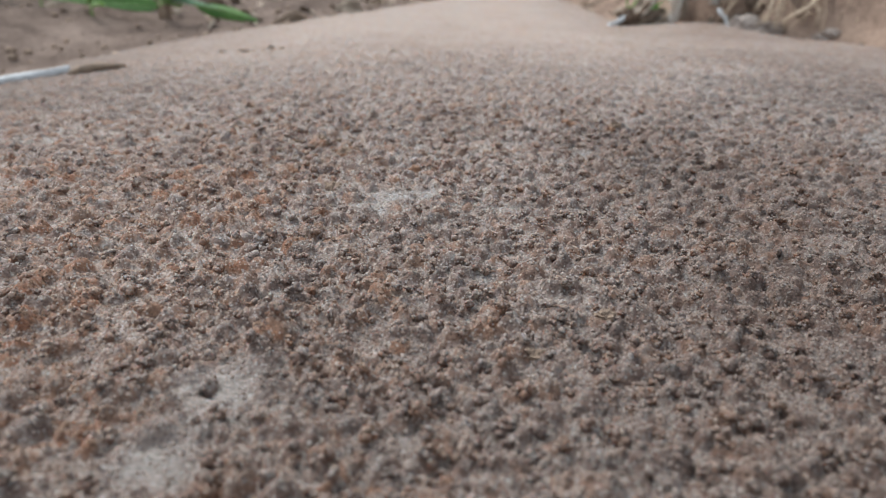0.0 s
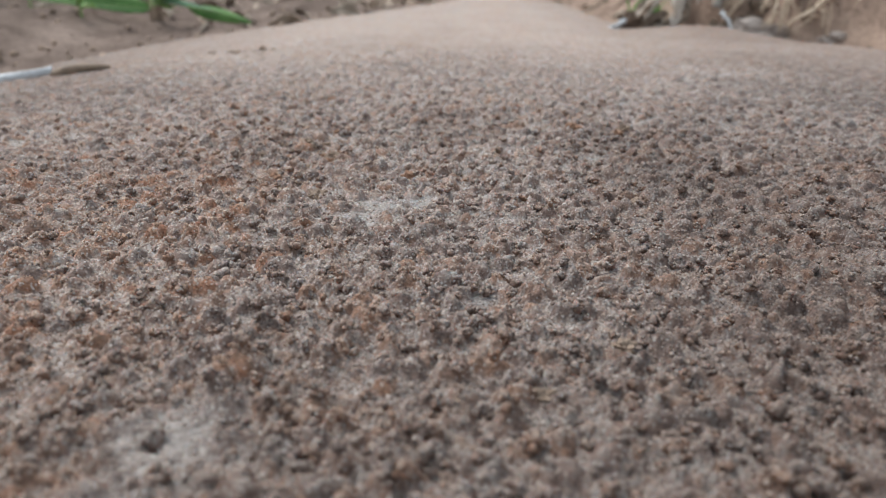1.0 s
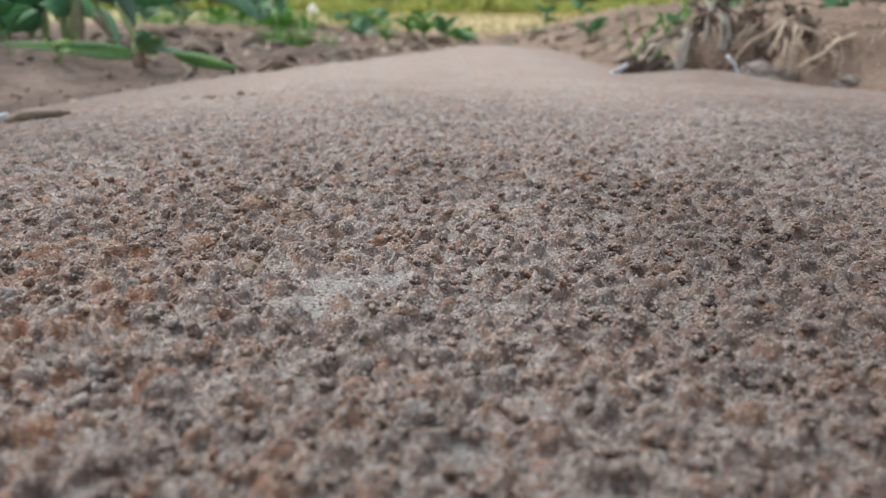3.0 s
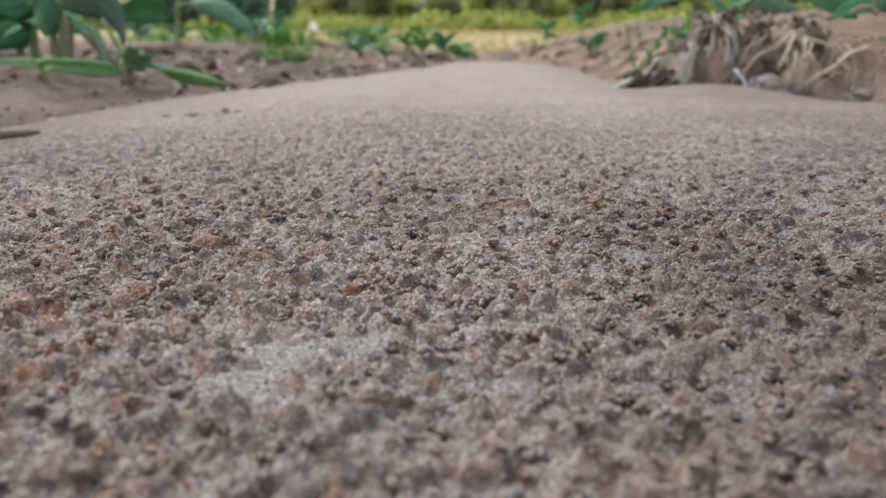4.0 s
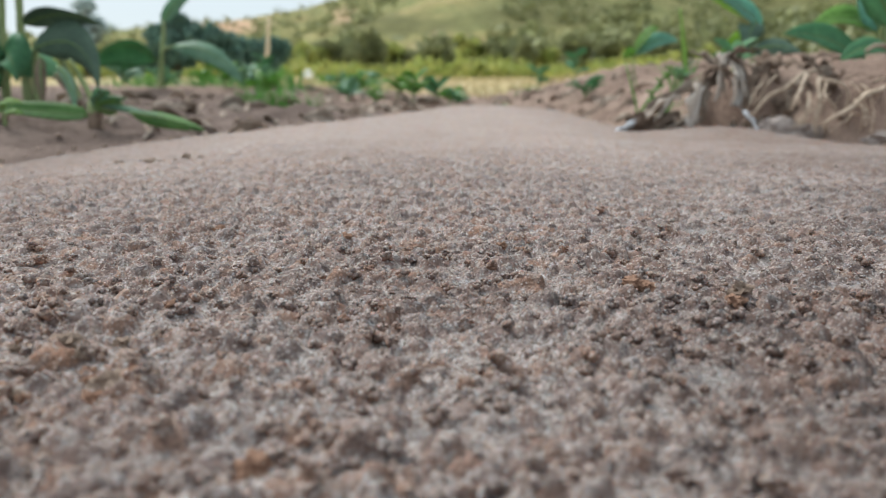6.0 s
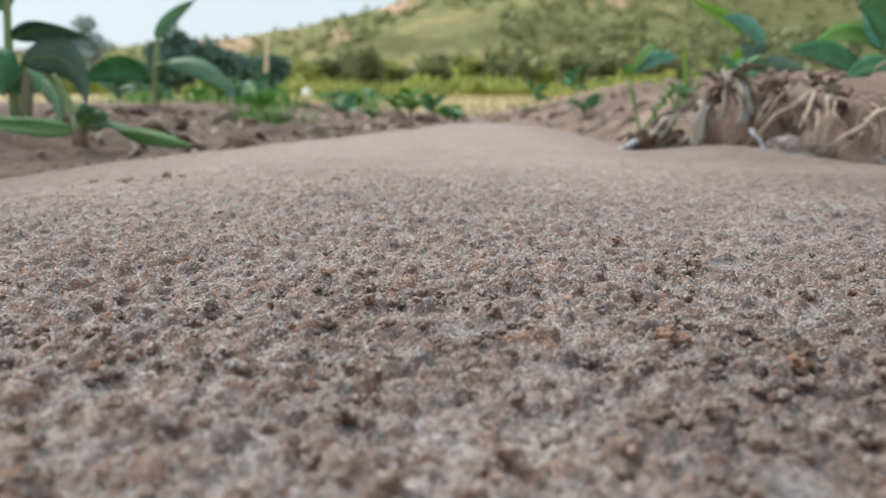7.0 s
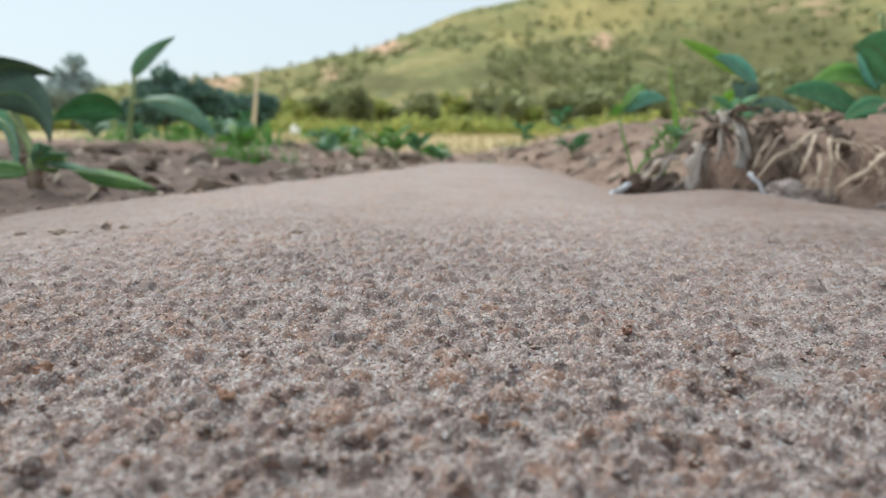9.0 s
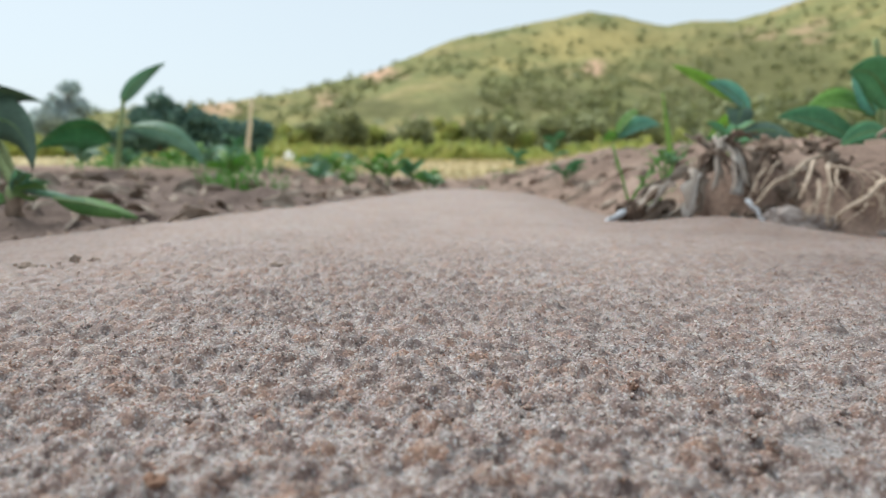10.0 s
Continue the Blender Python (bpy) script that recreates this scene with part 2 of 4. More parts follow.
def quick_mesh(name, verts, tris, material, smooth=True):
    """A large mesh from arrays: verts (n, 3), faces (m, 3) or (m, 4)."""
    me = bpy.data.meshes.new(name)
    k = tris.shape[1]
    me.vertices.add(len(verts))
    me.vertices.foreach_set("co", np.ascontiguousarray(verts, dtype=np.float32).ravel())
    me.loops.add(tris.size)
    me.loops.foreach_set("vertex_index", np.ascontiguousarray(tris, dtype=np.int32).ravel())
    me.polygons.add(len(tris))
    me.polygons.foreach_set("loop_start", np.arange(0, tris.size, k, dtype=np.int32))
    me.polygons.foreach_set("use_smooth", np.full(len(tris), smooth))
    me.materials.append(material)
    me.update(calc_edges=True)
    me.validate()
    return me


def part(name, me, parent, label=""):
    ob = new(name, me)
    ob.parent = parent
    return tagged(ob, label)


def grid_faces(rows, cols):
    i = np.arange((rows - 1) * (cols - 1))
    a = (i // (cols - 1)) * cols + i % (cols - 1)
    return np.stack([a, a + 1, a + cols + 1, a + cols], 1)


def smooth01(v):
    v = np.clip(v, 0, 1)
    return v * v * (3 - 2 * v)


def hash01(ix, iy, seed):
    h = (ix.astype(np.int64) * 374761393 + iy.astype(np.int64) * 668265263 + seed * 1442695041) & 0xFFFFFFFF
    h = ((h ^ (h >> 13)) * 1274126177) & 0xFFFFFFFF
    h = ((h ^ (h >> 16)) * 2246822519) & 0xFFFFFFFF
    return ((h ^ (h >> 15)) & 0xFFFFFF) / float(0x1000000)


def vnoise(x, y, seed):
    ix, iy = np.floor(x), np.floor(y)
    u, v = smooth01(x - ix), smooth01(y - iy)
    a, b = hash01(ix, iy, seed), hash01(ix + 1, iy, seed)
    c, d = hash01(ix, iy + 1, seed), hash01(ix + 1, iy + 1, seed)
    return (a + (b - a) * u) * (1 - v) + (c + (d - c) * u) * v - 0.5


def fbm(x, y, seed, octaves=4):
    out, amp, k = 0.0, 1.0, 1.0
    for o in range(octaves):
        out = out + amp * vnoise(x * k, y * k, seed + o * 17)
        amp, k = amp * 0.5, k * 2.03
    return out


# ---- the lie of the land ----
def left_edge(y):
    return np.interp(y, [0, 0.5, 0.7, 0.79, 0.83, 0.89, 0.96, 1.05, 1.15, 1.30, 1.45, 1.6, 1.95, 2.4], [-0.46, -0.43, -0.42, -0.37, -0.34, -0.285, -0.25, -0.212, -0.205, -0.165, -0.10, -0.06, 0.03, 0.12])


def right_edge(y):
    return np.interp(y, [0, 0.8, 0.95, 0.98, 1.02, 1.08, 1.10, 1.12, 1.2, 1.57, 1.95, 2.05, 2.4], [0.70, 0.54, 0.51, 0.487, 0.450, 0.405, 0.36, 0.30, 0.265, 0.28, 0.28, 0.2, 0.19])


def bed_z(x, y):
    """The sand bed, without its crumbs: a shallow swell that sinks a little farther on."""
    sink = 0.27 - 0.24 * smooth01((y - 0.72) / 0.3)
    sides = sink * np.clip(-x - 0.08, 0, 0.42) ** 2 + 0.06 * np.clip(x - 0.08, 0, 0.5) ** 2
    apron = 0.010 * np.exp(-((x - 0.36) / 0.085) ** 2 - ((y - 1.04) / 0.06) ** 2)
    return apron - 0.010 * smooth01((y - 0.55) / 0.7) + 0.0022 * fbm(x * 22, y * 22, 3, 3) - sides


def land_z(x, y):
    w = 0.02 * fbm(x * 9, y * 9, 41, 3)
    lo, hi = left_edge(y) - x + w, x - right_edge(y) + w
    left = 0.046 * smooth01(lo / 0.75) + (0.022 * fbm(x * 7, y * 7, 5, 5) + 0.009 * fbm(x * 38, y * 38, 15, 3)) * smooth01(lo / 0.12)
    height = np.interp(y, [0.5, 0.95, 1.02, 1.08, 1.14, 1.2, 1.4, 1.7, 2.2, 3.0, 5.0], [0.045, 0.055, 0.070, 0.078, 0.088, 0.080, 0.080, 0.084, 0.09, 0.08, 0.05]) + 0.045 * smooth01((x - 0.52) / 0.22)
    wide = np.interp(y, [0.9, 1.0, 1.05, 1.12, 1.2, 1.5, 2.2], [0.08, 0.065, 0.065, 0.11, 0.13, 0.20, 0.42])
    notch = 0.040 * np.exp(-((x - 0.376) / 0.018) ** 2 - ((y - 1.115) / 0.024) ** 2) + 0.02 * np.exp(-((x - 0.49) / 0.03) ** 2 - ((y - 1.06) / 0.02) ** 2)
    right = height * smooth01(hi / wide) - notch + (0.022 * fbm(x * 9, y * 9, 6, 5) + 0.013 * fbm(x * 36, y * 36, 16, 3)) * smooth01(hi / 0.06)
    base = bed_z(x, np.minimum(y, 2.5)) - 0.004
    banks = np.where(lo > hi, left, right)
    fade = 1 - smooth01((y - 2.8) / 3.0)
    far = 0.006 * np.maximum(y - 2.5, 0) + 0.02 * fbm(x * 0.6, y * 0.6, 8, 3) * smooth01((y - 4) / 6)
    side = smooth01((np.abs(x) - 2) / 3)
    return base + banks * fade * (1 - 0.5 * side) + np.minimum(far, 0.9)


def land_at(x, y):
    return float(land_z(np.array([x]), np.array([y]))[0])


def spread(core_lo, core_hi, step, reach, grow):
    c = list(np.arange(core_lo, core_hi + step / 2, step))
    s, v, up = step, core_hi, []
    while v < reach:
        s *= grow
        v += s
        up.append(v)
    s, v, down = step, core_lo, []
    while v > -reach:
        s *= grow
        v -= s
        down.append(v)
    return np.array(down[::-1] + c + up)


def build_ground():
    gx, gy = spread(-0.9, 0.95, 0.008, 2500, 1.15), spread(0.8, 2.7, 0.0095, 2500, 1.13)
    X, Y = np.meshgrid(gx, gy)
    Z = land_z(X, Y)
    inside = np.minimum(X - left_edge(Y), right_edge(Y) - X)
    drop = smooth01(inside / 0.02) * 0.008 * (Y < 2.1)
    me = quick_mesh("ground", np.stack([X, Y, Z - drop], -1).reshape(-1, 3), grid_faces(len(gy), len(gx)), SOIL)
    for key, values in (("dry", np.maximum(smooth01((X - 0.15) / 0.12), smooth01((Y - 1.5) / 0.8))), ("bed", smooth01(inside / 0.05 + 0.45 + 0.5 * fbm(X * 14, Y * 14, 42, 3)) * (Y < 2.3)), ("field", smooth01((Y - 2.6) / 2.0 + 0.25 * fbm(X * 1.5, Y * 1.5, 12, 3)))):
        a = me.attributes.new(key, "FLOAT", "POINT")
        a.data.foreach_set("value", np.ascontiguousarray(values, dtype=np.float32).ravel())
    tagged(new("ground", me), "sandy brown soil banks running out into a dry straw-coloured field", "ground", kind="structure")


BARE = [(-0.042, 0.117, 0.009), (-0.047, 0.096, 0.008), (-0.019, 0.238, 0.007), (-0.006, 0.245, 0.006), (-0.024, 0.226, 0.006), (0.01, 0.17, 0.004), (0.06, 0.30, 0.005), (0.02, 0.36, 0.005), (0.1, 0.42, 0.007)]


def crumb_density(x, y):
    d = 1.0 + 0.5 * fbm(x * 45, y * 45, 21, 3)
    for bx, by, br in BARE:
        d = d - 0.95 * np.exp(-(((x - bx) ** 2 + (y - by) ** 2) / (1.05 * br) ** 2) ** 1.5)
    far = smooth01((y - 0.55) / 0.5)
    return np.clip(d, 0.03, 1) * (1 - 0.7 * far)


def bare_at(x, y):
    d = np.zeros_like(x)
    for bx, by, br in BARE:
        d = np.maximum(d, np.exp(-(((x - bx) ** 2 + (y - by) ** 2) / (1.05 * br) ** 2) ** 1.5))
    return d


def shade_at(x, y):
    """Shade painted into the sand colour: the near stretch, most of all on its right, and both sides farther on."""
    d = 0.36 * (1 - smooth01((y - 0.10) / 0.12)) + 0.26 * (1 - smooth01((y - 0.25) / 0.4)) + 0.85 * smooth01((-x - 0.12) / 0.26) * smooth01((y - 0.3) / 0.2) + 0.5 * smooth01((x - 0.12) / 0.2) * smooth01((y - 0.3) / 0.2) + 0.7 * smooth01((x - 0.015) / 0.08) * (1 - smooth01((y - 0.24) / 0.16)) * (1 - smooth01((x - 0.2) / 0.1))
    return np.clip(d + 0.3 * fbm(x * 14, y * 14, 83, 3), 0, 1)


def domes(x, y, cell, r_lo, r_hi, h_lo, h_hi, seed, dens, steep=0.6):
    """Height of scattered mounds, the random tone of each and how near its top a place is."""
    ix, iy = np.floor(x / cell), np.floor(y / cell)
    best, tone, top = np.zeros_like(x), np.full_like(x, 0.45), np.ones_like(x)
    for dx in (-1, 0, 1):
        for dy in (-1, 0, 1):
            jx, jy = ix + dx, iy + dy
            cx = (jx + 0.05 + 0.9 * hash01(jx, jy, seed)) * cell
            cy = (jy + 0.05 + 0.9 * hash01(jx, jy, seed + 1)) * cell
            k = hash01(jx, jy, seed + 2)
            r = r_lo + (r_hi - r_lo) * k * k
            a = np.maximum(1 - ((x - cx) ** 2 + (y - cy) ** 2) / (r * r), 0) ** steep
            h = (h_lo + (h_hi - h_lo) * k * k) * a * (hash01(jx, jy, seed + 3) < dens)
            on = h > best
            best = np.where(on, h, best)
            top = np.where(on, a, top)
            tone = np.where(on, hash01(jx, jy, seed + 4), tone)
    return best, tone, top


def sand_surface(x, y):
    """Height, tone, painted light on the tops, and wash of the crumbly crust: clustered crumbs of three sizes on a
    washed bed.
    """
    dens = crumb_density(x, y)
    wx = x + 0.0011 * vnoise(x * 800, y * 800, 31) + 0.0032 * vnoise(x * 290, y * 290, 33)
    wy = y + 0.0011 * vnoise(x * 800, y * 800, 32) + 0.0032 * vnoise(x * 290, y * 290, 34)
    h0, t0, p0 = domes(wx, wy, 0.0058, 0.0021, 0.0036, 0.0015, 0.0028, 40, dens * 0.74, 0.6)
    h1, t1, p1 = domes(wx, wy, 0.0029, 0.0010, 0.0018, 0.0006, 0.0013, 50, dens * 0.8, 0.6)
    h2, t2, p2 = domes(wx, wy, 0.0016, 0.0005, 0.0010, 0.0003, 0.0008, 60, 0.25 + dens * 0.6, 0.7)
    pit, _, _ = domes(wx, wy, 0.0052, 0.0008, 0.0018, 0.0004, 0.0013, 90, 0.3 * dens)
    heap = h0 + 0.55 * h1
    big, mid = h0 > h1, h1 > h2
    tall = np.maximum(heap, h1) + 0.35 * h2
    tone = np.where(big, t0, np.where(mid, t1, 0.15 + 0.7 * t2))
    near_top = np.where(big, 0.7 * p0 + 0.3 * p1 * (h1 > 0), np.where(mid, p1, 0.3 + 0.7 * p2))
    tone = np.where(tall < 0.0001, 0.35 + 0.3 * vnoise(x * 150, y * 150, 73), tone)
    # tops coloured light, flanks and gaps dark, as relief would shade them
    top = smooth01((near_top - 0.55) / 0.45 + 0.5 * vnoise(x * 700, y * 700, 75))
    rough = (0.00025 + 0.14 * tall) * vnoise(x * 1150, y * 1150, 71) + (0.0002 + 0.3 * tall) * vnoise(x * 620, y * 620, 74)
    rust = fbm(x * 11, y * 11, 77, 3)
    tone = np.clip(0.10 + 0.74 * tone + 0.24 * rust + 0.02 + 0.24 * smooth01((0.05 - x) / 0.1) * (1 - smooth01((y - 0.18) / 0.2)) - 1.0 * np.maximum(x - 0.03, 0) * (1 - smooth01((y - 0.4) / 0.3)), 0.0, 1.0)
    bare = bare_at(x, y)
    tall = tall * (1 - 0.8 * bare)
    tone, top = tone * (1 - 0.75 * bare), np.maximum(top, 0.65 * bare)
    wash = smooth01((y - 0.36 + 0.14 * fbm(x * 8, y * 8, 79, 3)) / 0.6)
    z = bed_z(x, y) + (tall + rough - pit + 0.0014 * fbm(x * 110, y * 110, 72, 2)) * (1 - 0.66 * wash) * (1.25 - 0.25 * smooth01((y - 0.2) / 0.25))
    return z, tone, top, wash


def build_sand():
    rows, y = [], 0.06
    while y < 2.12:
        rows.append(y)
        y += 0.00078 if y < 0.42 else 0.00078 * (y - 0.30) / 0.12
    ys = np.array(rows)
    half, x, step = [0.0], 0.0, 0.00074
    while x < 0.66:
        x += step * max(1.0, x / 0.075)
        half.append(x)
    cols = np.array([-v for v in half[:0:-1]] + half)
    lo = np.maximum(left_edge(ys) - 0.02, -0.10 - 0.66 * ys)
    hi = np.minimum(right_edge(ys) + 0.02, 0.12 + 0.70 * ys)
    X = np.clip(np.repeat(cols[None, :], len(ys), 0), lo[:, None], hi[:, None])
    Y = np.repeat(ys[:, None], len(cols), 1)
    Z, tone, top, wash = sand_surface(X, Y)
    Z = Z - 0.010 * smooth01(np.maximum(left_edge(Y) - X, X - right_edge(Y)) / 0.02)
    quads = grid_faces(len(ys), len(cols))
    flat = X.ravel()
    quads = quads[(flat[quads[:, 1]] > flat[quads[:, 0]]) | (flat[quads[:, 2]] > flat[quads[:, 3]])]
    me = quick_mesh("sand_bed", np.stack([X, Y, Z], -1).reshape(-1, 3), quads, SAND)
    shade = shade_at(X, Y)
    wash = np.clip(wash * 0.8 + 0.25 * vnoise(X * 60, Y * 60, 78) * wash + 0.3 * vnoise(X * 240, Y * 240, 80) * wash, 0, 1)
    for key, values in (("tone", tone), ("top", top), ("wash", wash), ("shade", shade)):
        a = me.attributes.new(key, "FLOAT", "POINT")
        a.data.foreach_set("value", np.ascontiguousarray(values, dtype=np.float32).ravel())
    tagged(new("sand_bed", me), "dry washed sand with a crumbly rain-pitted crust", "sand", kind="structure")


def build_grains():
    """Single grains of pale quartz and rusty sand strewn over the crust, thickest on the tops of the crumbs and on the bare places."""
    rng = np.random.default_rng(4)
    n = 420000
    y = 0.075 + 0.68 * rng.random(n) ** 1.05
    x = (rng.random(n) * 2 - 1) * (0.085 + 0.60 * y)
    far = np.maximum(1.0, np.maximum(np.abs(x) / 0.085, (y - 0.30) / 0.15))
    z, tone, top, wash = sand_surface(x, y)
    keep = (rng.random(n) < (0.22 + 0.78 * top) * (1 - 0.88 * bare_at(x, y)) * far ** -1.1 * (1 - smooth01((y - 0.46) / 0.28))) & (x > left_edge(y)) & (x < right_edge(y))
    x, y, z, far, tone = (v[keep][:92000] for v in (x, y, z, far, tone))
    n = len(x)
    r = (0.00024 + 0.00034 * rng.random(n) ** 2) * far ** 0.3
    v = np.array([(1, 0, 0), (-1, 0, 0), (0, 1, 0), (0, -1, 0), (0, 0, 1), (0, 0, -1)], dtype=float)
    f = np.array([(0, 2, 4), (2, 1, 4), (1, 3, 4), (3, 0, 4), (2, 0, 5), (1, 2, 5), (3, 1, 5), (0, 3, 5)])
    p = v[None] * r[:, None, None] * (0.75 + 0.6 * rng.random((n, 6, 1)))
    a, b = rng.random(n) * 6.283, rng.random(n) * 3.0
    ca, sa, cb, sb = (w[:, None] for w in (np.cos(a), np.sin(a), np.cos(b), np.sin(b)))
    p = np.stack([p[..., 0], p[..., 1] * cb - p[..., 2] * sb, p[..., 1] * sb + p[..., 2] * cb], -1)
    p = np.stack([p[..., 0] * ca - p[..., 1] * sa, p[..., 0] * sa + p[..., 1] * ca, p[..., 2]], -1)
    p = p + np.stack([x, y, z + 0.2 * r], -1)[:, None]
    faces = (f[None] + (np.arange(n) * 6)[:, None, None]).reshape(-1, 3)
    me = quick_mesh("sand_grains", p.reshape(-1, 3), faces, GRAIN, False)
    for key, values in (("tone", tone), ("shade", shade_at(x, y))):
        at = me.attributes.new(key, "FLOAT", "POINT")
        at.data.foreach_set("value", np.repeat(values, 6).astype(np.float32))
    tagged(new("sand_grains", me), "loose grains of pale quartz and rusty sand", "sand", kind="stuff")


ICO = []


def icosa():
    if not ICO:
        bm = bmesh.new()
        bmesh.ops.create_icosphere(bm, subdivisions=1, radius=1)
        bm.verts.index_update()
        ICO.append(np.array([v.co[:] for v in bm.verts]))
        ICO.append(np.array([[v.index for v in f.verts] for f in bm.faces]))
        bm.free()
    return ICO


def lumps(name, centres, radii, material, rng, squash=0.75, rough=0.3):
    """Many small irregular lumps in one mesh."""
    v, f = icosa()
    n = len(centres)
    size = radii[:, None, None] * (1 + rough * (rng.random((n, len(v), 1)) * 2 - 1)) * (0.75 + 0.5 * rng.random((n, 1, 3)))
    a = rng.random(n) * 6.283
    ca, sa = np.cos(a)[:, None], np.sin(a)[:, None]
    p = v[None] * size
    p = np.stack([p[..., 0] * ca - p[..., 1] * sa, p[..., 0] * sa + p[..., 1] * ca, p[..., 2] * squash], -1) + centres[:, None]
    faces = f[None] + (np.arange(n) * len(v))[:, None, None]
    return quick_mesh(name, p.reshape(-1, 3), faces.reshape(-1, 3), material)


def build_bank_crumbs():
    rng = np.random.default_rng(14)
    n = 4000
    y = 0.75 + 2.4 * rng.random(n)
    left = rng.random(n) < 0.55
    o = 0.9 * rng.random(n) ** 1.5 - 0.01
    x = np.where(left, left_edge(y) - o, right_edge(y) + o)
    r = 0.0012 + 0.005 * rng.random(n) ** 4
    z = land_z(x, y)
    me = lumps("bank_crumbs", np.stack([x, y, z + 0.2 * r], -1), r, BANK_CRUMB, rng, 0.8, 0.35)
    tagged(new("bank_crumbs", me), "loose crumbs and small clods of brown soil on the banks", "soil", kind="stuff")


def build_crumbs():
    """Single crumbs of crusted sand that stand free on the bed, their upper halves painted paler as if lit."""
    rng = np.random.default_rng(27)
    n = 30000
    y = 0.07 + 0.43 * rng.random(n)
    x = (rng.random(n) * 2 - 1) * (0.075 + 0.45 * y)
    near = np.maximum(1.0, np.maximum(np.abs(x) / 0.08, (y - 0.25) / 0.12))
    keep = rng.random(n) < 0.30 * crumb_density(x, y) ** 2 * near ** -1.2 * (1 - smooth01((y - 0.34) / 0.14))
    x, y = x[keep][:2700], y[keep][:2700]
    r = 0.0009 + 0.0012 * rng.random(len(x)) ** 1.5
    z, tone, _, wash = sand_surface(x, y)
    tone = np.clip(0.35 * tone + 0.42 * rng.random(len(x)) + 0.30, 0, 1)
    # each crumb is a core with smaller lumps grown together on it
    core = np.stack([x, y, z + 0.15 * r], -1)
    d = rng.normal(size=(len(x), 7, 3))
    d[..., 2] = np.abs(d[..., 2])
    d /= np.linalg.norm(d, axis=-1, keepdims=True)
    far = 0.72 * np.ones((len(x), 7, 1))
    far[:, 0] = 0.0
    size = r[:, None] * (0.26 + 0.26 * rng.random((len(x), 7)))
    size[:, 0] = 0.72 * r
    centres = core[:, None] + d * far * r[:, None, None]
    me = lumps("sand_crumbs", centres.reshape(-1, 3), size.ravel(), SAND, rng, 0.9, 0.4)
    v = np.empty(len(me.vertices) * 3, dtype=np.float32)
    me.vertices.foreach_get("co", v)
    v = v.reshape(len(x), -1, 3)
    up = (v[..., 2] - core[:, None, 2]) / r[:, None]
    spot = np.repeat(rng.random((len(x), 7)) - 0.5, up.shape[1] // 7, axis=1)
    for key, values in (("tone", np.clip(tone[:, None] + 0.25 * spot, 0, 1)), ("top", smooth01(0.05 + 0.75 * up + 0.7 * spot)), ("shade", shade_at(x, y)[:, None] + 0 * up), ("wash", wash[:, None] + 0 * up)):
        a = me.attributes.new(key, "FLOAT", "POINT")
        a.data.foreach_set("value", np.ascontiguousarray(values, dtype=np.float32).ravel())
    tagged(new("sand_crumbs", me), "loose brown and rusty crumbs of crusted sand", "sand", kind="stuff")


build_ground()
build_bank_crumbs()
build_sand()
build_crumbs()
build_grains()


# ---- hill and far vegetation ----
def ridge_elev(az):
    return np.interp(az, [-60, -40, -25, -16.5, -11.1, -4.2, -0.3, 2.8, 6.3, 9.8, 13.2, 16.5, 19, 21, 23.7, 25.9, 28.4, 34, 45, 70],
                     [0.5, 2.0, 3.2, 4.07, 5.06, 6.63, 8.26, 9.46, 10.17, 10.74, 11.39, 10.75, 10.17, 10.46, 10.26, 10.72, 11.34, 12.2, 10, 2])


def hill_z(az, d):
    el = np.tan(np.radians(ridge_elev(az)))
    rd = 430 + 60 * np.sin(np.radians(az * 5))
    top = el * rd
    u = (d - 120) / (rd - 120)
    rise = np.where(u < 1, np.clip(u, 0, 1) ** 1.25, 1 - 0.35 * np.minimum((u - 1) * 1.5, 1))
    x, y = d * np.sin(np.radians(az)), d * np.cos(np.radians(az))
    body = np.sin(np.clip(u, 0, 1) * math.pi)
    return 0.6 + top * rise + body * (22 * fbm(x * 0.008, y * 0.008, 91, 4)) + 1.5 * fbm(x * 0.06, y * 0.06, 95, 3) * np.clip(u * 4, 0, 1)


# bare reddish scars, and slopes with warm sunlight painted in as yellow: azimuth, elevation, spread of each, weight
SCARS = [(13.7, 7.4, 0.8, 0.5, 1.0), (4.7, 2.8, 1.0, 0.3, 0.9), (-2.9, 6.9, 1.8, 0.5, 0.7), (-6.8, 4.9, 1.2, 0.5, 0.6), (-4.3, 2.5, 0.7, 0.4, 0.6), (-15.5, 4.0, 2.6, 0.5, 0.7), (28, 9.3, 3.5, 0.7, 0.25), (0.5, 3.2, 0.5, 0.5, 0.5)]
SUNLIT = [(13.5, 9.2, 4.5, 1.2, 0.9), (21, 8.4, 3.0, 0.8, 0.2), (7, 7.6, 2.5, 0.8, 0.5), (5, 2.9, 4.0, 0.6, 0.4)]

# shade on the hillside, painted as darker olive patches
SHADED = [(25, 6.0, 7.0, 3.0, 1.0), (9, 5.0, 6.0, 1.3, 0.8), (-3, 4.2, 6.0, 0.9, 0.6), (16, 3.0, 8.0, 1.0, 0.7)]


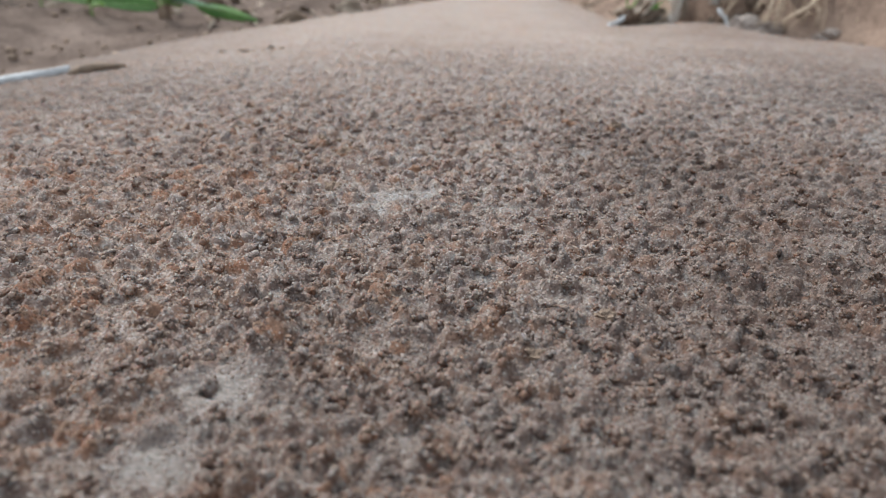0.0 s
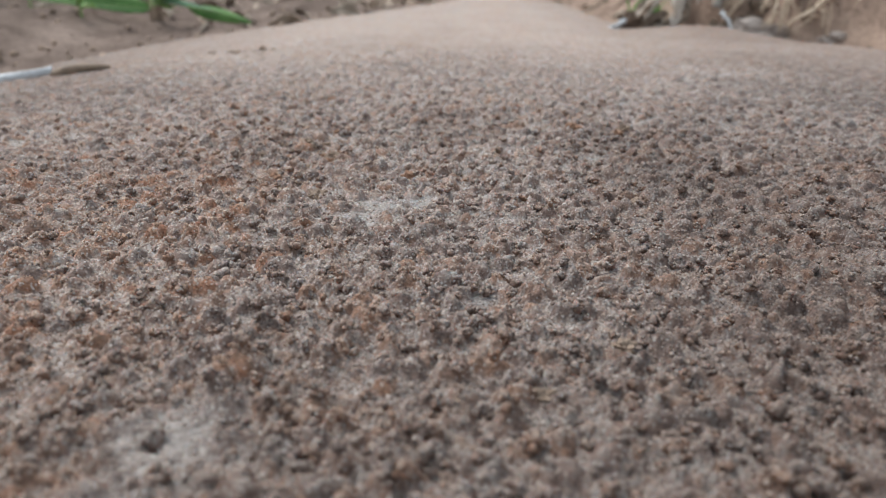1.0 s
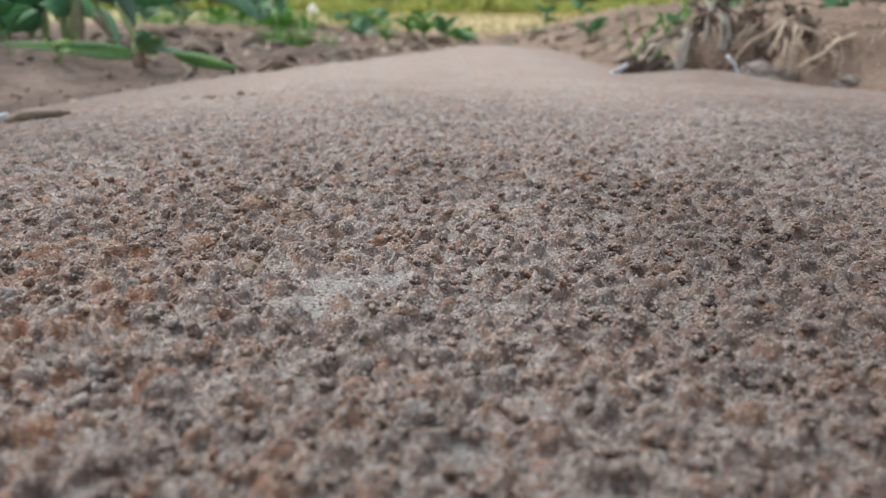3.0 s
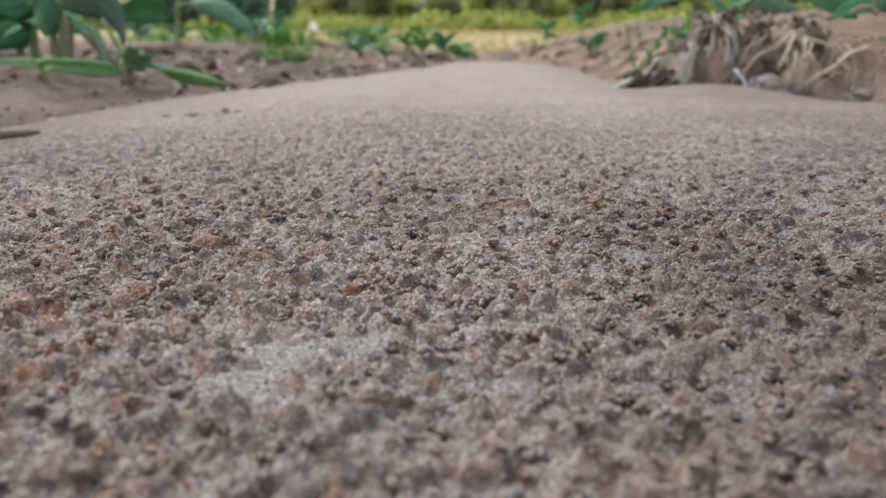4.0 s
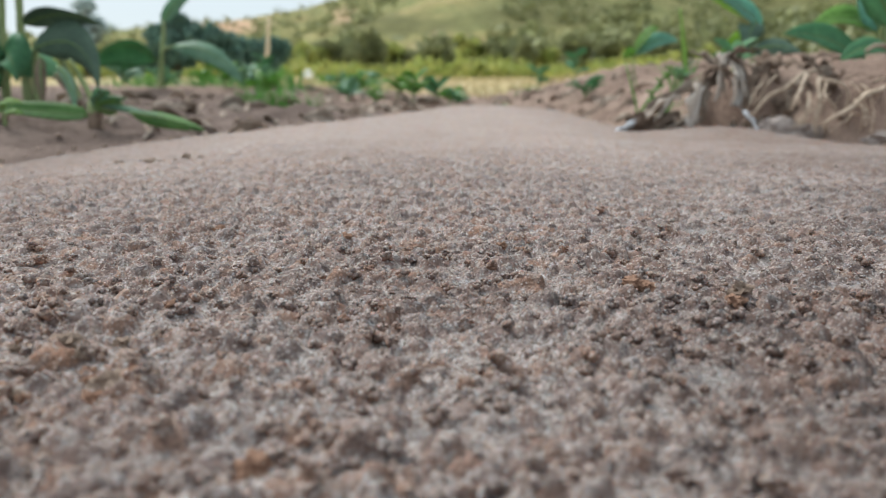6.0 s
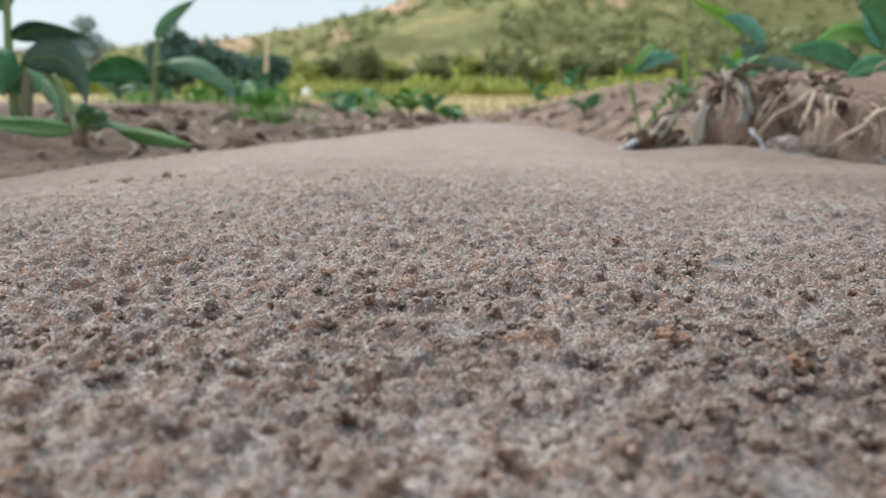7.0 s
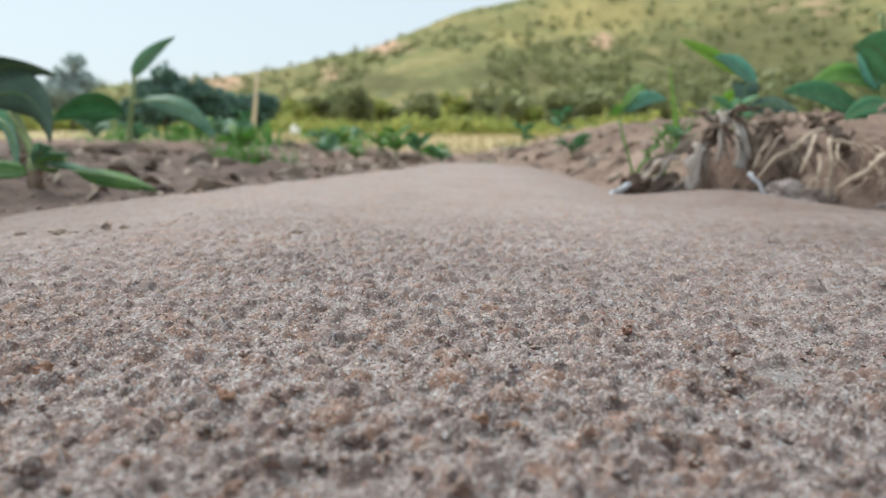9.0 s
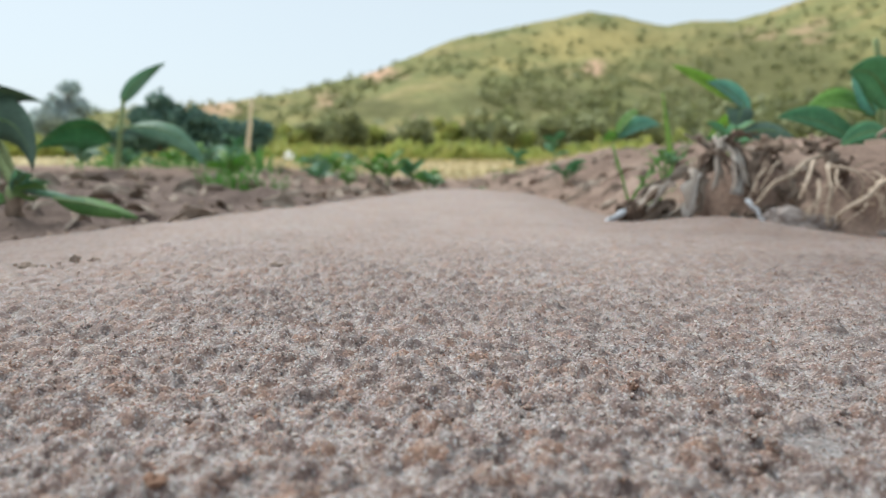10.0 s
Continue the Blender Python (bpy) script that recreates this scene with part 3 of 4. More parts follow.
def build_hill():
    az, d = np.linspace(-60, 70, 400), np.concatenate([np.linspace(112, 500, 130), np.linspace(510, 900, 12)])
    A, D = np.meshgrid(az, d)
    Z = hill_z(A, D) - 0.8 * (D < 121)
    V = np.stack([D * np.sin(np.radians(A)), D * np.cos(np.radians(A)), Z], -1).reshape(-1, 3)
    me = quick_mesh("hill", V, grid_faces(len(d), len(az))[:, ::-1], HILL)
    el = np.degrees(np.arctan2(Z, D))
    for key, spots in (("scar", SCARS), ("dry", SUNLIT), ("shaded", SHADED)):
        v = np.zeros_like(A)
        for a0, e0, wa, we, k in spots:
            v = np.maximum(v, k * np.exp(-(((A - a0) / wa) ** 2 + ((el - e0) / we) ** 2)))
        v = smooth01(v * 1.6 + 0.5 * fbm(A * 1.3, el * 3.0, 88, 3) * (v > 0.05))
        at = me.attributes.new(key, "FLOAT", "POINT")
        at.data.foreach_set("value", np.ascontiguousarray(v, dtype=np.float32).ravel())
    tagged(new("hill", me), "scrub-covered hill with bare reddish patches in warm light", "hill", kind="structure")


def leaf_cloud(name, centres, spans, count, size, material, rng):
    """Ragged clumps of small leaf quads; centres (n, 3), spans (n, 3) half sizes."""
    n = len(centres)
    d = rng.normal(size=(n, count, 3))
    d /= np.linalg.norm(d, axis=-1, keepdims=True)
    r = 0.35 + 0.65 * rng.random((n, count, 1)) ** 0.5
    r *= 0.8 + 0.5 * np.abs(np.sin(d[..., :1] * 4 + rng.random((n, 1, 1)) * 6) * np.cos(d[..., 2:] * 3))
    p = centres[:, None] + d * r * spans[:, None]
    nrm = d + 0.8 * rng.normal(size=d.shape)
    u = np.cross(nrm, rng.normal(size=d.shape))
    u /= np.linalg.norm(u, axis=-1, keepdims=True) + 1e-9
    w = np.cross(nrm, u)
    w /= np.linalg.norm(w, axis=-1, keepdims=True) + 1e-9
    s = size * spans.mean(1)[:, None, None] * (0.6 + 0.8 * rng.random((n, count, 1)))
    quad = np.stack([p - u * s, p - w * s * 0.6, p + u * s, p + w * s * 0.6], 2)
    return quick_mesh(name, quad.reshape(-1, 3), np.arange(n * count * 4).reshape(-1, 4), material, smooth=False)


def build_hill_shrubs():
    rng = np.random.default_rng(9)
    n = 3000
    az = -34 + 74 * rng.random(n)
    d = 122 + 330 * rng.random(n) ** 1.3
    keep = fbm(d * np.sin(np.radians(az)) * 0.02, d * np.cos(np.radians(az)) * 0.02, 99, 3) < 0.3
    az, d = az[keep], d[keep]
    r = (0.8 + 1.7 * rng.random(len(az)) ** 2) * (1 + 0.9 * (1 - smooth01((d - 125) / 70)))
    c = np.stack([d * np.sin(np.radians(az)), d * np.cos(np.radians(az)), hill_z(az, d) + 0.5 * r], -1)
    spans = np.stack([r, r, r * 0.8], -1)
    me = leaf_cloud("hill_shrubs", c, spans, 26, 0.36, SHRUB, rng)
    tagged(new("hill_shrubs", me), "olive-green scrub bushes scattered over the hillside", "shrubs", kind="stuff")


def build_hedge():
    rng = np.random.default_rng(10)
    n = 760
    x = -75 + 165 * rng.random(n)
    y = 92 + 18 * rng.random(n) - 0.0015 * x * x
    r = (0.75 + 0.9 * rng.random(n) ** 1.5) * (1 + 0.7 * vnoise(x * 0.11, y * 0.02, 97))
    z = land_z(x, y) + r * 0.8
    me = leaf_cloud("hedge_row", np.stack([x, y, z], -1), np.stack([r * 0.9, r * 0.8, r * 1.1], -1), 60, 0.26, HEDGE, rng)
    tagged(new("hedge_row", me), "yellow-green bushes and tall weeds along the foot of the hill", "bushes", kind="stuff")


def tube(pts, radii, sides=7):
    pts = [Vector(p) for p in pts]
    verts, faces = [], []
    up = Vector((0, 0, 1))
    for i, p in enumerate(pts):
        t = (pts[min(i + 1, len(pts) - 1)] - pts[max(i - 1, 0)]).normalized()
        u = t.cross(up if abs(t.z) < 0.9 else Vector((0, 1, 0))).normalized()
        w = t.cross(u)
        for k in range(sides):
            a = 2 * math.pi * k / sides
            verts.append(p + (u * math.cos(a) + w * math.sin(a)) * radii[i] * (1 + 0.12 * math.sin(3 * a + i)))
    for i in range(len(pts) - 1):
        for k in range(sides):
            a, b = i * sides + k, i * sides + (k + 1) % sides
            faces.append((a, b, b + sides, a + sides))
    faces.append(tuple(range(sides))[::-1])
    faces.append(tuple(range((len(pts) - 1) * sides, len(pts) * sides)))
    return verts, faces


def curve_pts(p0, p1, p2, n=12, wobble=0.0, seed=0):
    p0, p1, p2 = Vector(p0), Vector(p1), Vector(p2)
    rng = random.Random(seed)
    out = []
    for i in range(n + 1):
        t = i / n
        p = p0 * (1 - t) ** 2 + p1 * 2 * t * (1 - t) + p2 * t * t
        if wobble and 0 < i < n:
            p = p + Vector((rng.uniform(-1, 1), rng.uniform(-1, 1), rng.uniform(-1, 1))) * wobble
        out.append(p)
    return out


def build_tree(x, y, height, width, mat, seed, label, clumps=34):
    rng = np.random.default_rng(seed)
    z = land_at(x, y)
    t = thing("tree", label, "tree", "trees by the field")
    top = Vector((x + 0.06 * height, y, z + height * 0.8))
    pts = curve_pts((x, y, z - 0.1), (x - 0.05 * height, y, z + height * 0.4), top, 8, 0.02 * height, seed)
    part("trunk", raw_mesh("trunk", *tube(pts, [0.035 * height * (1 - 0.8 * i / 8) for i in range(9)]), BARK), t)
    for k in range(6):
        a = k * 1.05 + seed
        b = pts[3 + k % 4]
        e = b + Vector((math.cos(a) * width * 0.35, math.sin(a) * width * 0.35, height * (0.16 + 0.05 * (k % 3))))
        part("limb", raw_mesh("limb", *tube(curve_pts(b, (b + e) / 2 + Vector((0, 0, -0.04 * height)), e, 5), [0.014 * height * (1 - 0.13 * i) for i in range(6)], 5), BARK), t)
    n = clumps
    d = rng.normal(size=(n, 3))
    d /= np.linalg.norm(d, axis=1, keepdims=True)
    c = np.array([x + 0.03 * height, y, z + height * 0.58]) + d * np.array([width * 0.42, width * 0.42, height * 0.36]) * (0.3 + 0.7 * rng.random((n, 1)))
    r = height * (0.09 + 0.08 * rng.random(n))
    part("crown", leaf_cloud("crown", c, np.stack([r * 1.2, r * 1.2, r], -1), 150, 0.33, mat, rng), t)


build_hill()
build_hill_shrubs()
build_hedge()
# dark trees behind the broad-leaved plants, one farther off with haze painted into its paler leaves, and rounded ones
# at the foot of the hill
for i, (tx, ty, th, tw) in enumerate([(-27.0, 75, 5.4, 4.0), (-25.5, 74, 6.2, 4.6), (-23.4, 76, 5.2, 4.6), (-21.3, 77, 4.6, 4.6), (-19.2, 78, 4.2, 4.4), (-17.4, 79, 4.4, 4.0), (-31.5, 80, 3.4, 5.0)]):
    build_tree(tx, ty, th, tw, TREE, 20 + i, "dark green leafy tree at the field's edge", 44)
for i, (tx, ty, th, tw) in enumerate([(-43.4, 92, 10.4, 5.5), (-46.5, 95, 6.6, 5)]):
    build_tree(tx, ty, th, tw, TREE_HAZY, 40 + i, "tall open-crowned tree, grey-green in the distance", 8)
belt = random.Random(64)
for i in range(22):
    tx = -20 + 4.3 * i + belt.uniform(-1.6, 1.6)
    build_tree(tx, 117 + belt.uniform(-4, 4), belt.uniform(4.2, 7.4), belt.uniform(5.5, 9.0), SHRUB if i % 3 else HEDGE, 60 + i, "rounded olive-green tree at the foot of the hill", 30)


# ---- leaves, stems, grass ----
def leaf_mesh(p0, p1, p2, width, material, fold=0.25, wave=0.06, blunt=0.75, side=None, seed=0, ragged=False):
    """A broad leaf along a bent spine, with a folded blade of real thickness."""
    n, m = 14, 4
    spine = curve_pts(p0, p1, p2, n)
    rng = random.Random(seed)
    ph = rng.uniform(0, 6)
    tip = rng.choice((-1, 1)) * rng.uniform(0.4, 1.15)
    top, bottom = [], []
    for i, p in enumerate(spine):
        t = i / n
        tan_ = (spine[min(i + 1, n)] - spine[max(i - 1, 0)]).normalized()
        s = Vector(side).normalized() if side else tan_.cross(Vector((0, 0, 1))).normalized() * math.cos(tip) + Vector((0, 0, 1)) * math.sin(tip)
        s = (s - tan_ * s.dot(tan_)).normalized()
        nrm = s.cross(tan_).normalized()
        w = width * 0.5 * max(0.03, math.sin(math.pi * min(1.0, t ** blunt)) ** 0.8 if not ragged else (0.35 + 0.65 * math.sin(math.pi * (0.15 + 0.75 * t))) * (1 + 0.45 * math.sin(t * 13 + ph)))
        for j in range(m + 1):
            q = j / m * 2 - 1
            h = fold * abs(q) * w + wave * w * math.sin(t * 9 + ph + (2 if q > 0 else 0)) * q * q
            v = p + s * q * w + nrm * h
            top.append(v)
            bottom.append(v - nrm * 0.0006)
    k = len(top)
    faces = []
    for i in range(n):
        for j in range(m):
            a = i * (m + 1) + j
            faces += [(a, a + 1, a + m + 2, a + m + 1), (k + a, k + a + m + 1, k + a + m + 2, k + a + 1)]
    rim = [i * (m + 1) for i in range(n + 1)] + [n * (m + 1) + j for j in range(1, m + 1)] + [i * (m + 1) + m for i in range(n - 1, -1, -1)] + [j for j in range(m - 1, 0, -1)]
    for a, b in zip(rim, rim[1:] + rim[:1]):
        faces.append((a, b, b + k, a + k))
    return raw_mesh("leaf", top + bottom, faces, material), spine


def add_leaf(parent, p0, p1, p2, width, material, label="", **kw):
    me, spine = leaf_mesh(p0, p1, p2, width, material, **kw)
    ob = part("leaf", me, parent, label)
    part("midrib", raw_mesh("midrib", *tube([s - Vector((0, 0, 0.0004)) for s in spine], [0.0022 * (1 - 0.8 * i / len(spine)) for i in range(len(spine))], 5), MIDRIB), ob)
    return ob


def add_stem(parent, p0, p1, p2, r0, r1, material=None, name="stem", wobble=0.0, seed=0, label=""):
    pts = curve_pts(p0, p1, p2, 12, wobble, seed)
    return part(name, raw_mesh(name, *tube(pts, [r0 + (r1 - r0) * i / 12 for i in range(13)]), material or STEM), parent, label)


def grass_tuft(x, y, height, count, radius, material, seed, label, category="grass", z=None, name="grass_tuft"):
    rng = random.Random(seed)
    z = land_at(x, y) if z is None else z
    t = thing(name, label, category, "grass on the banks")
    for k in range(count):
        a, r = rng.uniform(0, 6.283), radius * rng.random() ** 0.6
        b = Vector((x + r * math.cos(a), y + r * math.sin(a), z - 0.004))
        h = height * rng.uniform(0.45, 1.1)
        out = Vector((math.cos(a + rng.uniform(-1, 1)), math.sin(a + rng.uniform(-1, 1)), 0)) * h * rng.uniform(0.15, 0.8)
        s = Vector((-math.sin(a), math.cos(a), 0)) * height * rng.uniform(0.02, 0.045)
        keel = Vector((math.cos(a), math.sin(a), 0)) * height * 0.012
        verts, faces = [], []
        for f in (0, 0.3, 0.6, 0.82):
            c = b + out * f * f + Vector((0, 0, h * (f - 0.25 * f * f)))
            verts += [c - s * (1 - f * 0.6), c - keel, c + s * (1 - f * 0.6)]
        verts.append(b + out + Vector((0, 0, h * 0.75)))
        for i in (0, 3, 6):
            faces += [(i, i + 1, i + 4, i + 3), (i + 1, i + 2, i + 5, i + 4)]
        faces += [(9, 10, 12), (10, 11, 12)]
        part("blade", raw_mesh("blade", verts, faces, material), t)
    return t


def herb(x, y, height, leaves, size, material, seed, label, name="herb"):
    """A small weed: a stem with pairs of pointed leaves."""
    rng = random.Random(seed)
    z = land_at(x, y)
    t = thing(name, label, "weed", "weeds on the banks")
    top = Vector((x + rng.uniform(-0.2, 0.2) * height, y, z + height))
    add_stem(t, (x, y, z - 0.004), (x, y, z + height * 0.5), top, 0.0022, 0.0012)
    for k in range(leaves):
        f = 0.3 + 0.7 * (k + 1) / leaves
        p = Vector((x, y, z)).lerp(top, f)
        a = k * 2.4 + rng.uniform(-0.4, 0.4)
        d = Vector((math.cos(a), math.sin(a), rng.uniform(0.1, 0.8)))
        e = p + d * size
        add_leaf(t, p, (p + e) / 2 + Vector((0, 0, size * 0.25)), e, size * 0.45, material, seed=seed + k)
    return t


# ---- left bank ----
def plant_a():
    t = thing("broad_leaf_plant", "young broad-leaved plant with drooping green leaves on the bank", "plant", "broad-leaved crop plants")
    zb = land_at(-0.62, 1.87)
    add_stem(t, (-0.62, 1.87, zb - 0.01), (-0.607, 1.87, 0.10), (-0.596, 1.87, 0.185), 0.0075, 0.004)
    add_leaf(t, (-0.60, 1.87, 0.175), (-0.575, 1.87, 0.225), (-0.508, 1.88, 0.263), 0.030, LEAF_GREY, side=(0.6, 0.25, -0.6), seed=1, fold=0.4)
    add_stem(t, (-0.603, 1.865, 0.115), (-0.595, 1.86, 0.125), (-0.58, 1.855, 0.125), 0.004, 0.003, name="leaf_stalk")
    add_leaf(t, (-0.582, 1.855, 0.125), (-0.475, 1.84, 0.138), (-0.414, 1.82, 0.044), 0.05, LEAF_GREY, side=(0.3, 0.55, 0.7), seed=2)
    add_leaf(t, (-0.615, 1.86, 0.095), (-0.672, 1.84, 0.168), (-0.757, 1.81, 0.078), 0.082, LEAF, side=(0.35, -0.5, 0.75), seed=3, fold=0.8)
    return t


def plant_b():
    t = thing("broad_leaf_plant", "broad-leaved plant with several stems and large dark drooping leaves", "plant", "broad-leaved crop plants")
    for sx, tx, h, s in ((-0.66, -0.647, 0.25, 0.008), (-0.695, -0.68, 0.17, 0.008), (-0.72, -0.74, 0.19, 0.008), (-0.645, -0.635, 0.10, 0.007), (-0.578, -0.612, 0.10, 0.008)):
        z = land_at(sx, 1.4)
        add_stem(t, (sx, 1.4, z - 0.01), (sx, 1.4, z + h * 0.5), (tx, 1.4, z + h), s, s * 0.6)
    add_leaf(t, (-0.640, 1.38, 0.138), (-0.560, 1.34, 0.166), (-0.490, 1.32, 0.134), 0.044, LEAF_SHADED, side=(0.1, 0.75, -0.55), seed=4)
    add_leaf(t, (-0.625, 1.37, 0.100), (-0.515, 1.32, 0.140), (-0.492, 1.29, 0.040), 0.062, LEAF_SHADED, side=(0.65, -0.35, 0.65), seed=5)
    add_leaf(t, (-0.572, 1.32, 0.062), (-0.552, 1.30, 0.062), (-0.528, 1.30, 0.016), 0.016, DARK_HUSK, "withered dark brown leaf", side=(0.7, 0.2, 0.6), seed=6)
    add_leaf(t, (-0.598, 1.34, 0.088), (-0.596, 1.32, 0.052), (-0.592, 1.32, 0.012), 0.016, DARK_HUSK, "withered dark brown leaf", side=(0.9, 0.4, 0), seed=61)
    add_leaf(t, (-0.69, 1.4, 0.14), (-0.76, 1.36, 0.20), (-0.83, 1.33, 0.08), 0.09, LEAF_BLUE, side=(0.4, 0.7, 0.5), seed=7)
    add_leaf(t, (-0.68, 1.4, 0.10), (-0.74, 1.36, 0.13), (-0.78, 1.30, 0.03), 0.07, LEAF, side=(0.4, 0.7, 0.5), seed=8)
    add_leaf(t, (-0.655, 1.4, 0.18), (-0.69, 1.4, 0.26), (-0.74, 1.38, 0.24), 0.07, LEAF, side=(0.5, 0.6, 0.5), seed=9)
    for k, (dx, dy, dz, ln) in enumerate(((-0.10, -0.03, -0.03, 0.07), (-0.13, 0.02, 0.0, 0.09), (0.05, -0.06, -0.05, 0.07), (-0.05, -0.08, -0.05, 0.08), (0.09, 0.03, -0.04, 0.07), (-0.17, -0.02, -0.02, 0.09), (-0.12, -0.09, -0.05, 0.06), (0.03, -0.10, -0.04, 0.07), (-0.02, 0.06, -0.05, 0.08), (-0.08, 0.05, -0.05, 0.08), (0.06, 0.02, -0.05, 0.06), (0.02, -0.04, -0.06, 0.07))[:5]):
        p = Vector((-0.69, 1.4, 0.075 + 0.012 * (k % 3)))
        e = p + Vector((dx, dy, dz))
        add_leaf(t, p, (p + e) / 2 + Vector((0, 0, 0.035)), e, ln, LEAF, side=(0.35, 0.4, 0.8) if k % 2 else (-0.3, 0.6, 0.6), seed=90 + k)
    add_leaf(t, (-0.648, 1.4, 0.22), (-0.64, 1.4, 0.28), (-0.60, 1.38, 0.31), 0.04, LEAF_LIGHT, side=(0.7, 0.4, -0.4), seed=10)
    return t


def stump_c():
    t = thing("cut_plant", "cut-off plant stump with small sprouts and flattened green leaves", "plant")
    z = land_at(-0.402, 1.075)
    add_stem(t, (-0.402, 1.075, z - 0.008), (-0.403, 1.075, z + 0.008), (-0.401, 1.075, z + 0.022), 0.0088, 0.0085, DARK_HUSK, "stump")
    add_stem(t, (-0.402, 1.075, z + 0.019), (-0.403, 1.075, z + 0.026), (-0.398, 1.075, z + 0.036), 0.0088, 0.007, STEM, "knob", label="pale green sprouting knob")
    for k, (dx, dz) in enumerate(((-0.014, 0.035), (0.012, 0.020), (0.026, 0.012), (-0.022, 0.055), (0.036, 0.004))):
        p = Vector((-0.400, 1.072, z + 0.028))
        add_stem(t, p, p + Vector((dx * 0.4, 0, dz * 0.6)), p + Vector((dx, -0.004, dz)), 0.0034, 0.0022, name="sprout")
    for k, (dx, dz, l) in enumerate(((0.026, 0.026, 0.03), (0.036, 0.010, 0.028), (0.016, 0.030, 0.026), (0.044, 0.016, 0.03), (0.03, -0.006, 0.03), (0.010, 0.018, 0.03))):
        p = Vector((-0.398, 1.068, z + 0.026))
        add_leaf(t, p, p + Vector((dx * 0.6, -0.005, dz)), p + Vector((dx, -0.008, dz * 0.7)), 0.012, LEAF_LIGHT if k % 3 == 1 else LEAF_GREY, side=(0.3, 0.6, -0.5), seed=11 + k)
    add_stem(t, (-0.39, 1.07, z + 0.03), (-0.36, 1.065, z + 0.026), (-0.322, 1.06, z + 0.016), 0.0042, 0.0035, LEAF_GREY, "leaf_stalk")
    add_leaf(t, (-0.352, 1.06, z + 0.021), (-0.305, 1.055, z + 0.017), (-0.262, 1.05, z + 0.001), 0.021, LEAF_STRAP, side=(0.1, 0.6, 0.8), seed=15, fold=0.7)
    add_leaf(t, (-0.406, 1.07, 0.010), (-0.455, 1.06, 0.016), (-0.58, 1.05, 0.026), 0.024, LEAF_STRAP, side=(0, 0.6, 0.75), seed=16, fold=0.3, blunt=0.55)
    add_leaf(t, (-0.484, 1.16, 0.070), (-0.461, 1.15, 0.056), (-0.446, 1.12, 0.006), 0.012, LEAF_GREY, side=(0.8, 0.4, 0.4), seed=17)
    return t


plant_a()
plant_b()
stump_c()
herb(-0.485, 1.03, 0.022, 4, 0.022, YOUNG, 71, "tiny bright green seedling in the bare soil")
herb(-0.60, 1.12, 0.05, 6, 0.05, LEAF, 72, "small leafy weed growing on the sandy bank")
herb(-0.66, 1.08, 0.05, 6, 0.05, LEAF, 73, "small leafy weed growing on the sandy bank")
for i, (gx, gy, gh, gc, gr) in enumerate([(-0.30, 1.62, 0.06, 46, 0.045), (-0.35, 1.66, 0.05, 36, 0.04), (-0.26, 1.72, 0.06, 30, 0.04), (-0.40, 2.3, 0.10, 30, 0.05), (-0.55, 2.4, 0.08, 30, 0.08),
                                        (-0.62, 2.25, 0.05, 40, 0.10), (-0.2, 2.6, 0.09, 30, 0.06), (-0.9, 2.5, 0.08, 40, 0.1), (0.19, 2.15, 0.025, 24, 0.02), (0.34, 2.75, 0.07, 30, 0.05)]):
    grass_tuft(gx, gy, gh, gc, gr, GRASS, 100 + i, "tuft of fresh green grass on the bank")
for i, (hx, hy, hh, hs) in enumerate([(-0.05, 2.2, 0.075, 0.05), (0.02, 2.3, 0.055, 0.045), (-0.10, 2.35, 0.05, 0.05), (0.07, 2.1, 0.03, 0.035), (0.05, 2.15, 0.035, 0.04), (-0.56, 2.6, 0.09, 0.05), (-0.15, 2.15, 0.03, 0.03)]):
    herb(hx, hy, hh, 8, hs, LEAF if i % 2 else LEAF_LIGHT, 120 + i, "small green weed with pointed leaves on the bank")


rw = random.Random(8)
for i in range(54):
    wy = rw.uniform(1.9, 4.6)
    wx = -0.10 - rw.uniform(0.05, 0.36) * wy
    if abs(wx / wy + 0.168) < 0.028:
        continue
    if i % 2:
        herb(wx, wy, rw.uniform(0.03, 0.07), 7, rw.uniform(0.04, 0.06), LEAF_LIGHT if i % 4 == 1 else LEAF_GREY, 150 + i, "low pale green weed on the bank")
    else:
        grass_tuft(wx, wy, rw.uniform(0.04, 0.08), 22, 0.06, GRASS, 180 + i, "low tuft of pale green grass on the bank")


def dry_leaf(x, y, length, width, seed, material=None, label="curled dry brown leaf lying on the soil", name="dry_leaf"):
    rng = random.Random(seed)
    z = land_at(x, y)
    a = rng.uniform(0, 6.283)
    d = Vector((math.cos(a), math.sin(a), 0)) * length / 2
    p = Vector((x, y, z + 0.003))
    q0, q2 = p - d, p + d
    q0.z, q2.z = land_at(q0.x, q0.y) + 0.002, land_at(q2.x, q2.y) + 0.004
    me, _ = leaf_mesh(q0, p + Vector((0, 0, length * rng.uniform(0.1, 0.4))), q2, width, material or HUSK, fold=rng.uniform(-0.5, 0.9), wave=0.3, seed=seed)
    me.name = name
    return tagged(new(name, me), label, "dry leaf", "leaf litter")


rl = random.Random(77)
for i in range(190):
    ly = rl.uniform(1.05, 2.7)
    lx = float(left_edge(ly)) - rl.uniform(0.02, 0.55)
    dry_leaf(lx, ly, rl.uniform(0.02, 0.07), rl.uniform(0.008, 0.022), 300 + i, DARK_HUSK if i % 7 == 0 else LITTER)


